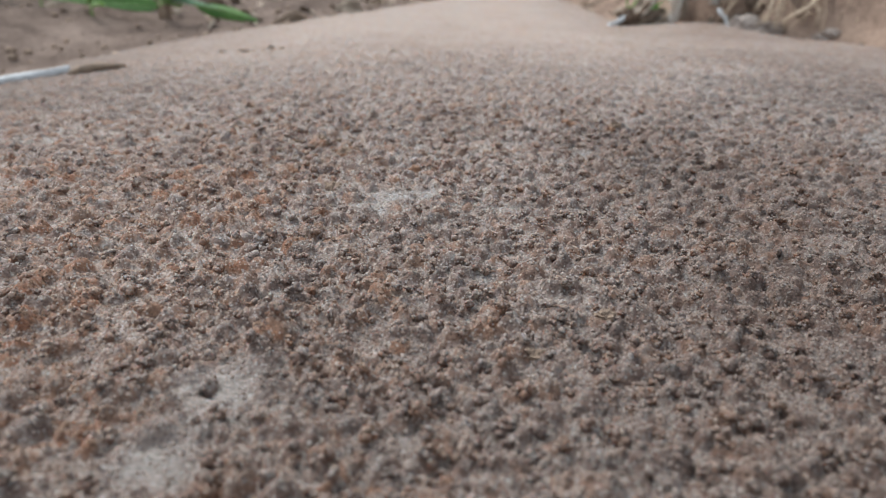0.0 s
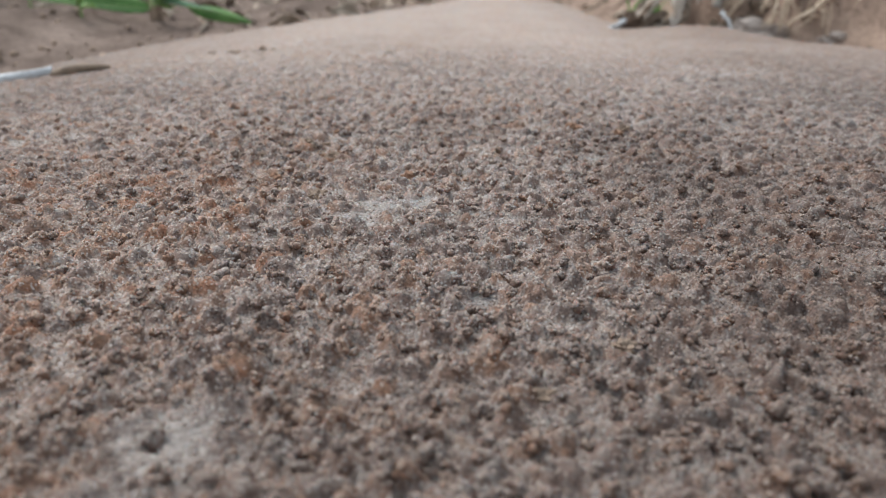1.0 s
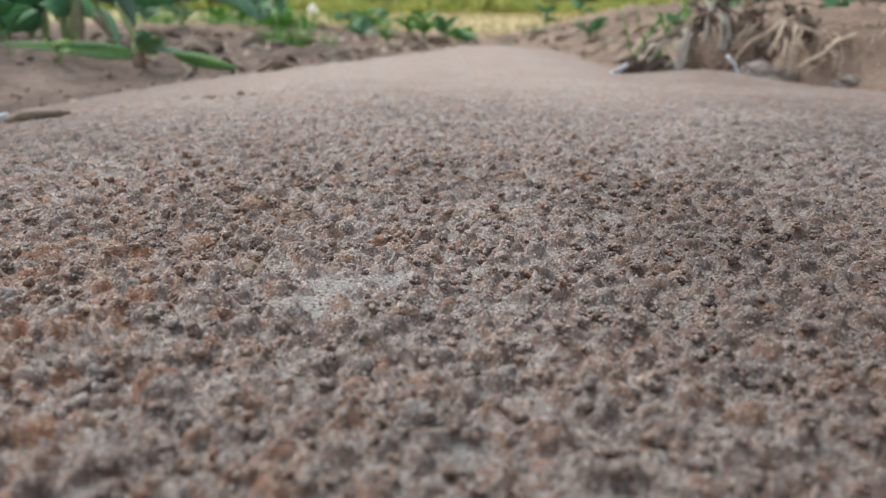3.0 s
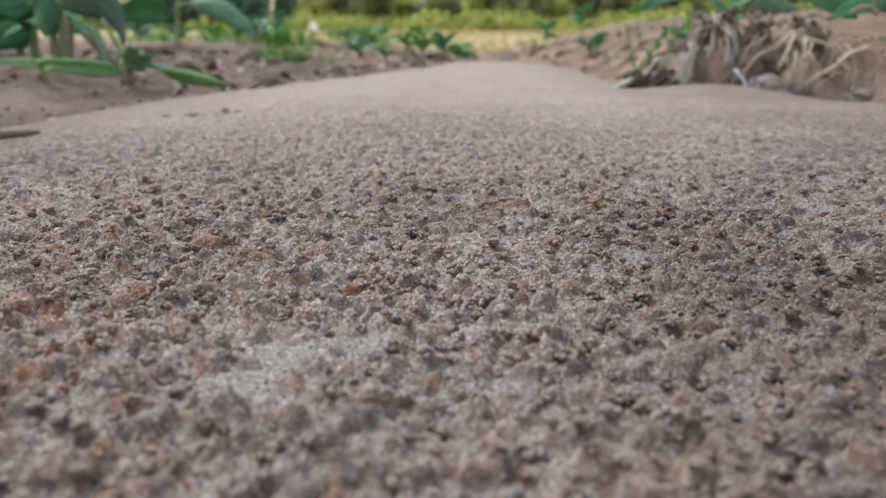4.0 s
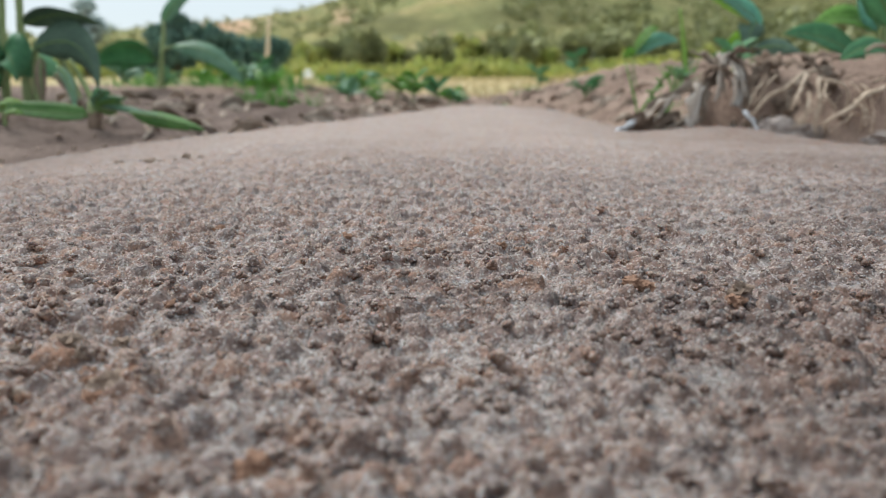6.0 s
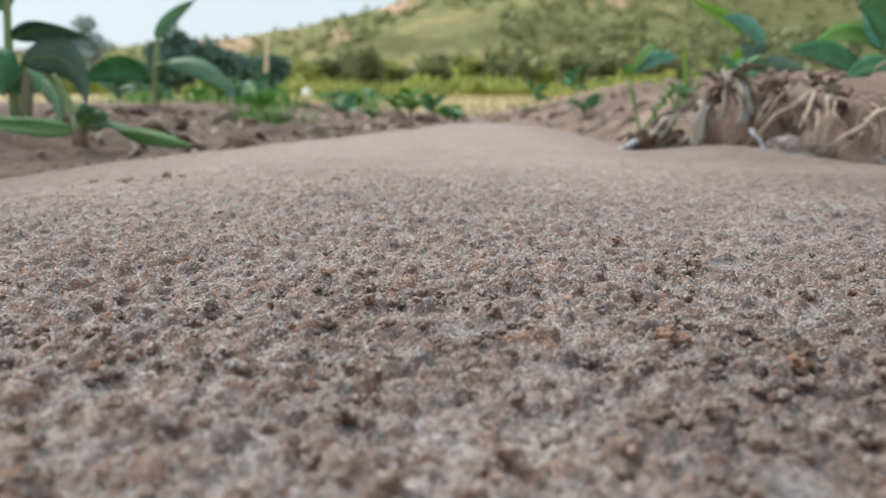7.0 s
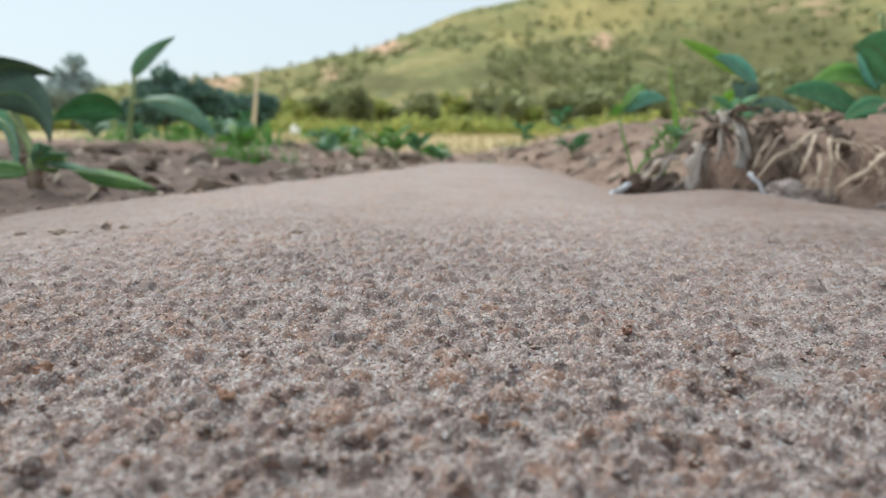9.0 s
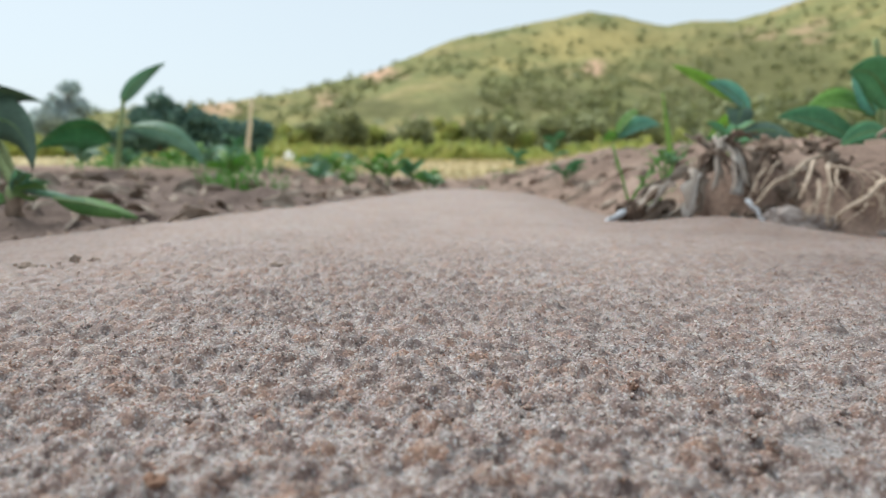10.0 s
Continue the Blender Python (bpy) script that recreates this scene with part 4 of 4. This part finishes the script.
for i in range(90):
    ly = rl.uniform(1.25, 2.8)
    lx = float(right_edge(ly)) + rl.uniform(0.0, 0.45)
    dry_leaf(lx, ly, rl.uniform(0.02, 0.07), rl.uniform(0.006, 0.016), 1300 + i, DARK_HUSK if i % 2 == 0 else LITTER, "withered grey-brown leaf scrap lying on the bank")


# ---- right bank: eroded mound with bared roots and dry husks ----
def root(p0, p1, p2, r0, r1, seed, parent, material=None, label=""):
    rng = random.Random(seed)
    u, w = rng.uniform(0, 6), rng.uniform(0, 6)
    amp = 0.022 * (Vector(p2) - Vector(p0)).length
    pts = [p + Vector((math.sin(i * 0.55 + u), math.cos(i * 0.4 + w), math.sin(i * 0.7 + w))) * amp * math.sin(math.pi * i / 16) for i, p in enumerate(curve_pts(p0, p1, p2, 16))]
    return part("root", raw_mesh("root", *tube(pts, [r0 + (r1 - r0) * i / 16 for i in range(17)], 6), material or ROOT), parent, label)


def root_mass():
    t = thing("root_mass", "bared tan roots hanging out of the eroded bank", "roots")
    # thick roots over the lip of the bank: start, bend, end, thickness
    for k, (a, b, c, r) in enumerate([
        ((0.470, 1.07, 0.064), (0.417, 1.04, 0.050), (0.385, 1.04, 0.012), 0.0032),
        ((0.445, 1.04, 0.058), (0.431, 1.02, 0.046), (0.421, 1.02, 0.018), 0.0024),
        ((0.455, 1.03, 0.054), (0.442, 1.00, 0.040), (0.441, 1.00, -0.006), 0.0026),
        ((0.452, 1.02, 0.052), (0.478, 0.99, 0.054), (0.472, 1.00, 0.020), 0.0020),
        ((0.530, 1.02, 0.046), (0.483, 0.99, 0.034), (0.445, 0.99, 0.004), 0.0034),
        ((0.547, 1.05, 0.084), (0.521, 1.03, 0.100), (0.505, 1.03, 0.084), 0.0036),
    ]):
        root(a, b, c, r, r * 0.55, 500 + k, t)
    for k, (a, b, c, r) in enumerate([
        ((0.440, 1.02, 0.038), (0.431, 1.00, 0.024), (0.428, 1.00, 0.002), 0.0018),
        ((0.460, 1.02, 0.052), (0.436, 0.99, 0.036), (0.457, 0.99, 0.022), 0.0018),
        ((0.488, 1.01, 0.030), (0.494, 0.99, 0.021), (0.491, 0.99, 0.002), 0.0018),
        ((0.410, 1.07, 0.050), (0.389, 1.05, 0.040), (0.381, 1.05, 0.014), 0.0016),
        ((0.424, 1.07, 0.058), (0.402, 1.05, 0.048), (0.393, 1.05, 0.022), 0.0016),
    ]):
        root(a, b, c, r, r * 0.5, 520 + k, t)
    rng = random.Random(5)
    for k in range(46):
        a = Vector((rng.uniform(0.44, 0.60), rng.uniform(1.00, 1.06), 0))
        a.z = land_at(a.x, a.y) + rng.uniform(-0.004, 0.003)
        c = a + Vector((-rng.uniform(-0.01, 0.05), -rng.uniform(0.01, 0.045), 0))
        c.z = max(land_at(c.x, c.y), -0.01) + rng.uniform(0.0, 0.015)
        b = a * 0.5 + c * 0.5 + Vector((rng.uniform(-0.016, 0.012), -0.008, rng.uniform(-0.004, 0.022)))
        root(a, b, c, rng.uniform(0.0005, 0.0014), 0.0004, 540 + k, t)
    root((0.380, 1.05, 0.016), (0.386, 1.04, 0.008), (0.392, 1.03, -0.008), 0.0030, 0.0016, 580, t, PALE_ROOT, "pale root tip")
    return t


def husk(p0, p1, p2, width, seed, material, label, side=None):
    me, _ = leaf_mesh(p0, p1, p2, width, material, fold=0.7, wave=0.5, side=side, seed=seed, ragged=True)
    me.name = "dry_husk"
    return tagged(new("dry_husk", me), label, "dry leaf", "dry husks on the mound")


root_mass()
rh = random.Random(31)
# strips of dry husk that hang over the hollow of the mound: start, bend, end, width, and whether pale
STRIPS = [((0.345, 1.10, 0.046), (0.304, 1.09, 0.040), (0.263, 1.09, 0.004), 0.012, 0), ((0.316, 1.09, 0.034), (0.294, 1.08, 0.030), (0.272, 1.08, 0.004), 0.010, 1),
          ((0.337, 1.08, 0.046), (0.331, 1.07, 0.028), (0.325, 1.07, -0.006), 0.017, 1), ((0.376, 1.11, 0.085), (0.368, 1.09, 0.058), (0.363, 1.09, 0.030), 0.009, 1),
          ((0.385, 1.12, 0.088), (0.404, 1.09, 0.062), (0.385, 1.08, 0.020), 0.017, 1), ((0.374, 1.12, 0.076), (0.352, 1.10, 0.058), (0.336, 1.09, 0.040), 0.013, 0)]
STRIPS += [((0.345, 1.12, 0.084), (0.358, 1.11, 0.083), (0.365, 1.11, 0.070), 0.008, 0), ((0.355, 1.11, 0.068), (0.367, 1.09, 0.076), (0.380, 1.09, 0.046), 0.008, 0),
           ((0.420, 1.11, 0.070), (0.408, 1.09, 0.060), (0.404, 1.08, 0.020), 0.012, 0), ((0.350, 1.11, 0.050), (0.345, 1.09, 0.036), (0.342, 1.08, 0.004), 0.012, 0),
           ((0.410, 1.12, 0.086), (0.392, 1.11, 0.092), (0.372, 1.11, 0.078), 0.010, 0), ((0.395, 1.11, 0.078), (0.390, 1.09, 0.056), (0.396, 1.08, 0.030), 0.009, 1)]
for k in range(36):
    a, b, c, wide, pale = STRIPS[k % len(STRIPS)]
    j = 0.0 if k < len(STRIPS) else 0.012
    a, b, c = [Vector(p) + Vector((rh.uniform(-j, j), rh.uniform(-j, j) * 0.6, rh.uniform(-j, j) * 0.5)) for p in (a, b, c)]
    m = PALE_HUSK if k in (2, 4) else HUSK if pale and k < 18 else DARK_HUSK if k % 3 else LITTER
    wide *= 1.0 if j == 0 else rh.uniform(0.3, 0.7)
    husk(a, b, c, wide, 600 + k, m, "pale dry husk strip hanging over the eroded mound" if m in (HUSK, PALE_HUSK) else "dark withered leaf strip hanging on the eroded mound",
         (1, 0.2, 0) if m in (HUSK, PALE_HUSK) else (rh.uniform(-1, 1), rh.uniform(-1, 1), rh.uniform(-0.5, 0.5)))
# dry stalks and strips lying down the left flank of the mound
for k in range(26):
    a = Vector((rh.uniform(0.30, 0.352), rh.uniform(1.085, 1.12), 0))
    a.z = land_at(a.x, a.y) + rh.uniform(0.008, 0.03)
    c = a + Vector((-rh.uniform(0.02, 0.06), -rh.uniform(0.0, 0.025), 0))
    c.z = max(land_at(c.x, c.y), -0.012) + rh.uniform(0.0, 0.006)
    b = (a + c) / 2 + Vector((rh.uniform(-0.006, 0.006), -0.004, rh.uniform(0.0, 0.012)))
    husk(a, b, c, rh.uniform(0.003, 0.009), 740 + k, (LITTER, DARK_HUSK, HUSK)[k % 3], "dry brown stalk lying down the flank of the mound")
# dark crumpled litter under the leaves along the top of the mound
for k in range(44):
    x, y = rh.uniform(0.385, 0.50), rh.uniform(1.06, 1.15)
    z = land_at(x, y)
    d = Vector((rh.uniform(-1, 1), rh.uniform(-1, 1), rh.uniform(-0.2, 0.6))) * rh.uniform(0.008, 0.02)
    p = Vector((x, y, z + rh.uniform(0.0, 0.014)))
    husk(p - d, p + Vector((0, 0, rh.uniform(0.0, 0.012))), p + d, rh.uniform(0.006, 0.014), 660 + k, DARK_HUSK if k % 2 else LITTER, "crumpled dark brown leaf scrap on the mound")


def bank_lump(x, y, z, sx, sy, sz, seed, material, label):
    """A lump of earth that clings to the bank."""
    bm = bmesh.new()
    bmesh.ops.create_icosphere(bm, subdivisions=4, radius=1)
    off = Vector((seed * 1.3, seed * 0.7, seed * 0.2))
    for v in bm.verts:
        k = 0.8 + 0.45 * noise.noise(v.co * 1.2 + off) + 0.3 * noise.noise(v.co * 3.3 + off) + 0.16 * noise.noise(v.co * 8 + off)
        v.co = Vector((x + v.co.x * k * sx, y + v.co.y * k * sy, z + v.co.z * k * sz))
    me = bpy.data.meshes.new("earth_lump")
    bm.to_mesh(me)
    bm.free()
    me.materials.append(material)
    tagged(new("earth_lump", me), label, "clod", "lumps of earth on the bank")


bank_lump(0.266, 1.085, -0.004, 0.022, 0.016, 0.018, 3, DARK_EARTH, "dark brown crumbling lump of earth at the foot of the mound")
bank_lump(0.470, 1.035, 0.046, 0.012, 0.010, 0.009, 4, DARK_EARTH, "small dark lump of earth caught among the roots")
bank_lump(0.350, 1.115, 0.038, 0.012, 0.012, 0.016, 5, DARK_EARTH, "dark brown lump of earth under the dry husks")
bank_lump(0.520, 0.985, -0.012, 0.030, 0.014, 0.012, 6, GREY_EARTH, "grey sandy slump of earth at the foot of the bank")
bank_lump(0.428, 1.028, -0.012, 0.046, 0.020, 0.024, 7, GREY_EARTH, "grey sandy slump of earth at the foot of the bank")
tw = thing("bleached_root", "bleached white root end poking out of the sand", "root")
root((0.262, 1.08, 0.004), (0.240, 1.065, -0.003), (0.220, 1.05, -0.016), 0.0046, 0.0015, 590, tw, PALE_ROOT)
sprig = thing("sprig", "thin green forked sprig growing at the foot of the mound", "weed")
add_stem(sprig, (0.270, 1.10, 0.000), (0.262, 1.11, 0.040), (0.253, 1.12, 0.074), 0.0016, 0.001, LEAF_LIGHT)
add_stem(sprig, (0.268, 1.10, 0.008), (0.284, 1.10, 0.038), (0.302, 1.10, 0.064), 0.0020, 0.001, LEAF_LIGHT)
for k in range(6):
    p = Vector((0.276 + 0.005 * k, 1.10, 0.024 + 0.0075 * k))
    add_leaf(sprig, p, p + Vector((0.006, -0.004, 0.006)), p + Vector((0.012 - 0.02 * (k % 2), -0.006, 0.008)), 0.006, LEAF_LIGHT, seed=860 + k)


def plant_d():
    t = thing("broad_leaf_plant", "young broad-leaved plant with upright bluish-green leaves on the mound", "plant", "broad-leaved crop plants")
    z = land_at(0.58, 1.5)
    add_stem(t, (0.578, 1.5, z - 0.01), (0.580, 1.5, 0.11), (0.568, 1.5, 0.16), 0.006, 0.004)
    add_leaf(t, (0.565, 1.5, 0.158), (0.515, 1.49, 0.190), (0.445, 1.48, 0.217), 0.030, YOUNG, side=(0.2, 0.75, -0.55), seed=21)
    add_leaf(t, (0.588, 1.5, 0.138), (0.558, 1.48, 0.178), (0.500, 1.47, 0.188), 0.040, LEAF_BLUE, side=(0.4, 0.5, 0.7), seed=22)
    add_leaf(t, (0.575, 1.49, 0.150), (0.549, 1.46, 0.150), (0.546, 1.45, 0.100), 0.046, LEAF_SHADED, side=(0.9, 0.3, 0.1), seed=23)
    add_leaf(t, (0.560, 1.47, 0.100), (0.592, 1.45, 0.122), (0.630, 1.43, 0.098), 0.036, LEAF_SHADED, side=(-0.2, 0.6, 0.8), seed=24)
    add_leaf(t, (0.568, 1.5, 0.155), (0.545, 1.51, 0.185), (0.518, 1.52, 0.208), 0.022, YOUNG, side=(0.5, 0.7, -0.4), seed=25)
    add_leaf(t, (0.580, 1.5, 0.120), (0.540, 1.5, 0.145), (0.518, 1.5, 0.088), 0.03, YOUNG, side=(0.4, 0.7, -0.5), seed=26)
    return t


def plant_e():
    t = thing("broad_leaf_plant", "broad-leaved plant with large smooth green leaves leaning over the bank", "plant", "broad-leaved crop plants")
    z = land_at(0.70, 1.32)
    for sx, h in ((0.70, 0.14), (0.73, 0.10)):
        add_stem(t, (sx, 1.32, z - 0.01), (sx, 1.32, z + h * 0.5), (sx - 0.02, 1.32, z + h), 0.006, 0.004)
    add_leaf(t, (0.668, 1.30, 0.072), (0.595, 1.28, 0.128), (0.515, 1.26, 0.118), 0.046, LEAF, side=(-0.1, 0.45, 0.85), seed=31)
    add_leaf(t, (0.66, 1.24, 0.128), (0.622, 1.22, 0.190), (0.578, 1.21, 0.172), 0.055, LEAF, side=(0.5, -0.2, 0.8), seed=36)
    add_leaf(t, (0.665, 1.25, 0.096), (0.618, 1.23, 0.108), (0.580, 1.22, 0.078), 0.032, LEAF, side=(-0.2, 0.6, 0.7), seed=37)
    add_leaf(t, (0.69, 1.32, 0.12), (0.64, 1.31, 0.165), (0.575, 1.31, 0.128), 0.05, LEAF_LIGHT, side=(0.2, 0.7, 0.6), seed=32)
    add_leaf(t, (0.69, 1.32, 0.13), (0.66, 1.31, 0.155), (0.645, 1.31, 0.19), 0.05, LEAF_BLUE, side=(0.85, 0.3, 0.3), seed=33)
    add_leaf(t, (0.70, 1.31, 0.10), (0.73, 1.26, 0.15), (0.70, 1.24, 0.07), 0.08, LEAF_BLUE, side=(0.8, 0.4, 0.3), seed=34)
    add_leaf(t, (0.71, 1.32, 0.14), (0.75, 1.3, 0.19), (0.80, 1.28, 0.16), 0.07, LEAF, side=(-0.2, 0.7, 0.6), seed=35)
    return t


def plant_f():
    t = thing("weed", "slender weed with small bluish leaves on the far bank", "weed", "weeds on the banks")
    z = land_at(0.51, 2.0)
    add_stem(t, (0.513, 2.0, z - 0.01), (0.495, 2.0, z + 0.04), (0.497, 2.0, 0.12), 0.0028, 0.002)
    add_leaf(t, (0.50, 2.0, 0.115), (0.55, 1.99, 0.165), (0.60, 1.98, 0.145), 0.04, LEAF_BLUE, seed=41)
    add_leaf(t, (0.50, 2.0, 0.11), (0.48, 1.99, 0.13), (0.462, 1.98, 0.105), 0.03, LEAF_LIGHT, seed=42)
    add_leaf(t, (0.50, 2.0, 0.12), (0.53, 1.99, 0.18), (0.55, 1.98, 0.175), 0.03, LEAF_LIGHT, seed=43)
    return t


plant_d()
plant_e()
plant_f()
stalk = thing("grass_stalk", "single upright green grass stalk on the mound", "grass")
add_stem(stalk, (0.549, 1.75, 0.05), (0.538, 1.75, 0.12), (0.523, 1.75, 0.20), 0.007, 0.0015, YOUNG)
for i, (gx, gy, gh) in enumerate([(0.335, 1.2, 0.05), (0.36, 1.24, 0.06), (0.31, 1.17, 0.04), (0.40, 1.3, 0.05), (0.55, 1.02, 0.02)]):
    grass_tuft(gx, gy, gh, 12, 0.012, GRASS, 700 + i, "few thin green grass blades on the eroded mound")
for i, (hx, hy, hh, hs) in enumerate([(0.37, 1.26, 0.02, 0.02), (0.385, 2.0, 0.03, 0.05), (0.41, 1.17, 0.02, 0.03), (0.47, 2.6, 0.09, 0.05), (0.40, 3.0, 0.06, 0.05)]):
    herb(hx, hy, hh, 6, hs, LEAF, 720 + i, "small dark green weed on the mound")


# ---- field: dry grass, post, white bag ----
def build_straw():
    rng = np.random.default_rng(15)
    n = 9000
    y = 3.2 + 42 * rng.random(n) ** 2.0
    x = (rng.random(n) * 2 - 1) * (0.6 + 0.75 * y)
    x = np.where(rng.random(n) < 0.5, 0.1 + (rng.random(n) * 2 - 1) * (0.25 + 0.2 * y), x)
    z = land_z(x, y)
    h = (0.012 + 0.025 * rng.random(n)) * (1 + 0.10 * y)
    a = rng.random(n) * 6.283
    lean = h * 0.5 * rng.random(n)
    w = 0.0022 * (1 + 0.35 * y)
    p = np.stack([x, y, z - 0.01], -1)
    s = np.stack([np.cos(a) * w, np.sin(a) * w, 0 * a], -1)
    q = p + np.stack([np.sin(a) * lean * 0.4, np.cos(a) * lean * 0.4, h * 0.6], -1)
    e = p + np.stack([np.sin(a) * lean, np.cos(a) * lean, h], -1)
    v = np.stack([p - s, p + s, q + s * 0.7, q - s * 0.7, e], 1).reshape(-1, 3)
    i = np.arange(n)[:, None] * 5
    f = np.concatenate([i + np.array([[0, 1, 2]]), i + np.array([[0, 2, 3]]), i + np.array([[3, 2, 4]])])
    tagged(new("dry_grass", quick_mesh("dry_grass", v, f, STRAW, False)), "short dry straw-coloured grass over the field", "grass", kind="stuff")


build_straw()
post = thing("post", "leaning weathered wooden post in the field", "post")
pz = land_at(-7.5, 30)
part("shaft", raw_mesh("shaft", *tube(curve_pts((-6.84, 30, pz - 0.1), (-6.76, 30, pz + 1.0), (-6.58, 30, pz + 2.45), 8, 0.012, 3), [0.095 - 0.004 * i for i in range(9)], 9), POST), post)


def white_bag():
    x, y = -5.15, 30.0
    z = land_at(x, y)
    bm = bmesh.new()
    bmesh.ops.create_icosphere(bm, subdivisions=3, radius=1)
    for v in bm.verts:
        c = v.co.copy()
        k = 0.22 * (1 - 0.88 * smooth01((c.z + 0.3) / 1.2)) * (1 + 0.15 * math.sin(5 * math.atan2(c.y, c.x)) * (c.z + 1.2) / 2)
        v.co = Vector((c.x * k + x, c.y * k + y, z + 0.26 + c.z * (0.24 if c.z < 0 else 0.22)))
    me = bpy.data.meshes.new("plastic_bag")
    bm.to_mesh(me)
    bm.free()
    me.materials.append(BAG)
    me.polygons.foreach_set("use_smooth", [True] * len(me.polygons))
    tagged(new("plastic_bag", me), "white plastic bag knotted upright in the weeds", "bag")


white_bag()
for i, (gx, gy, gh, gc, gr) in enumerate([(-1.6, 6.0, 0.14, 40, 0.15), (-1.2, 5.0, 0.10, 40, 0.15), (-2.2, 7.5, 0.16, 40, 0.2), (-0.6, 5.5, 0.12, 40, 0.2), (-0.3, 4.5, 0.07, 40, 0.15), (-2.6, 6.2, 0.12, 50, 0.3),
                                        (1.1, 5.5, 0.14, 40, 0.2), (0.9, 4.6, 0.08, 40, 0.15), (-1.9, 9.0, 0.35, 30, 0.12), (-2.45, 10.0, 0.4, 30, 0.15), (-1.1, 8.0, 0.2, 40, 0.3), (-3.4, 9.0, 0.2, 50, 0.4)]):
    grass_tuft(gx, gy, gh, gc, gr, GRASS, 800 + i, "clump of green weeds at the edge of the dry field")


# ---- loose bits on the sand ----
def clod(x, y, r, seed, material, label, name="soil_clod"):
    z = sand_surface(np.array([x]), np.array([y]))[0]
    bm = bmesh.new()
    bmesh.ops.create_icosphere(bm, subdivisions=3, radius=1)
    off = Vector((seed * 1.7, seed * 0.3, 0))
    for v in bm.verts:
        k = 0.75 + 0.55 * noise.noise(v.co * 1.3 + off) + 0.38 * noise.noise(v.co * 3.1 + off) + 0.22 * noise.noise(v.co * 7 + off)
        v.co = Vector((x + v.co.x * k * r * 1.15, y + v.co.y * k * r, float(z[0]) + r * 0.1 + v.co.z * k * r * 0.8))
    me = bpy.data.meshes.new(name)
    bm.to_mesh(me)
    bm.free()
    me.materials.append(material)
    return tagged(new(name, me), label, "clod", "clods on the sand")


for i, (x, y, r) in enumerate([(0.0645, 0.246, 0.0032), (-0.042, 0.299, 0.0036), (-0.055, 0.310, 0.0030), (-0.0465, 0.664, 0.0032), (-0.184, 0.686, 0.0048), (-0.165, 0.70, 0.0028), (0.019, 0.13, 0.0022), (0.038, 0.149, 0.0024),
                               (-0.039, 0.243, 0.0032), (0.0825, 0.343, 0.003)]):
    clod(x, y, r, 900 + i, SANDY_CLOD if y > 0.5 else CLOD, "pale crumbly clod of sandy soil on the sand" if y > 0.5 else "dark brown crumbly clod of soil on the sand")
rc = random.Random(12)
for i in range(12):
    x, y = -0.19 + rc.gauss(0, 0.014), 0.688 + rc.gauss(0, 0.008)
    clod(x, y, rc.uniform(0.0012, 0.0032), 960 + i, CLOD, "small brown crumb in a loose cluster on the sand")
for i in range(18):
    x, y = -0.053 + rc.gauss(0, 0.009), 0.298 + rc.gauss(0, 0.012)
    clod(x, y, rc.uniform(0.0010, 0.0024), 980 + i, CLOD if i % 3 else RUST_CLOD, "small dark crumb of soil in a loose cluster on the sand")
for i, (x, y, r) in enumerate([(0.032, 0.392, 0.0018), (0.038, 0.392, 0.002), (0.060, 0.352, 0.0024), (0.0645, 0.354, 0.0024), (0.079, 0.337, 0.0026), (-0.059, 0.270, 0.0028), (-0.0115, 0.272, 0.003), (-0.047, 0.341, 0.0024), (-0.061, 0.427, 0.0026), (-0.015, 0.402, 0.0020)]):
    clod(x, y, r, 930 + i, RUST_CLOD, "rusty orange crumb of earth on the sand")
tl = thing("twig", "pale bleached twig with a dark broken end on the sand", "twig")
def on_sand(x, y, up):
    return (x, y, float(sand_surface(np.array([x]), np.array([y]))[0][0]) + up)


add_stem(tl, on_sand(-0.42, 0.565, 0.002), on_sand(-0.360, 0.597, 0.003), on_sand(-0.318, 0.62, 0.002), 0.0036, 0.0044, PALE_ROOT, "bleached_length")
add_stem(tl, on_sand(-0.308, 0.602, -0.002), on_sand(-0.292, 0.600, 0.007), on_sand(-0.266, 0.610, -0.001), 0.005, 0.002, DARK_HUSK, "broken_end")
fl = thing("fallen_stick", "short dark stick half sunk in the sand", "twig")
add_stem(fl, (-0.140, 0.925, -0.011), (-0.118, 0.925, -0.003), (-0.098, 0.925, -0.011), 0.0018, 0.0016, SANDY_CLOD, "shaft")
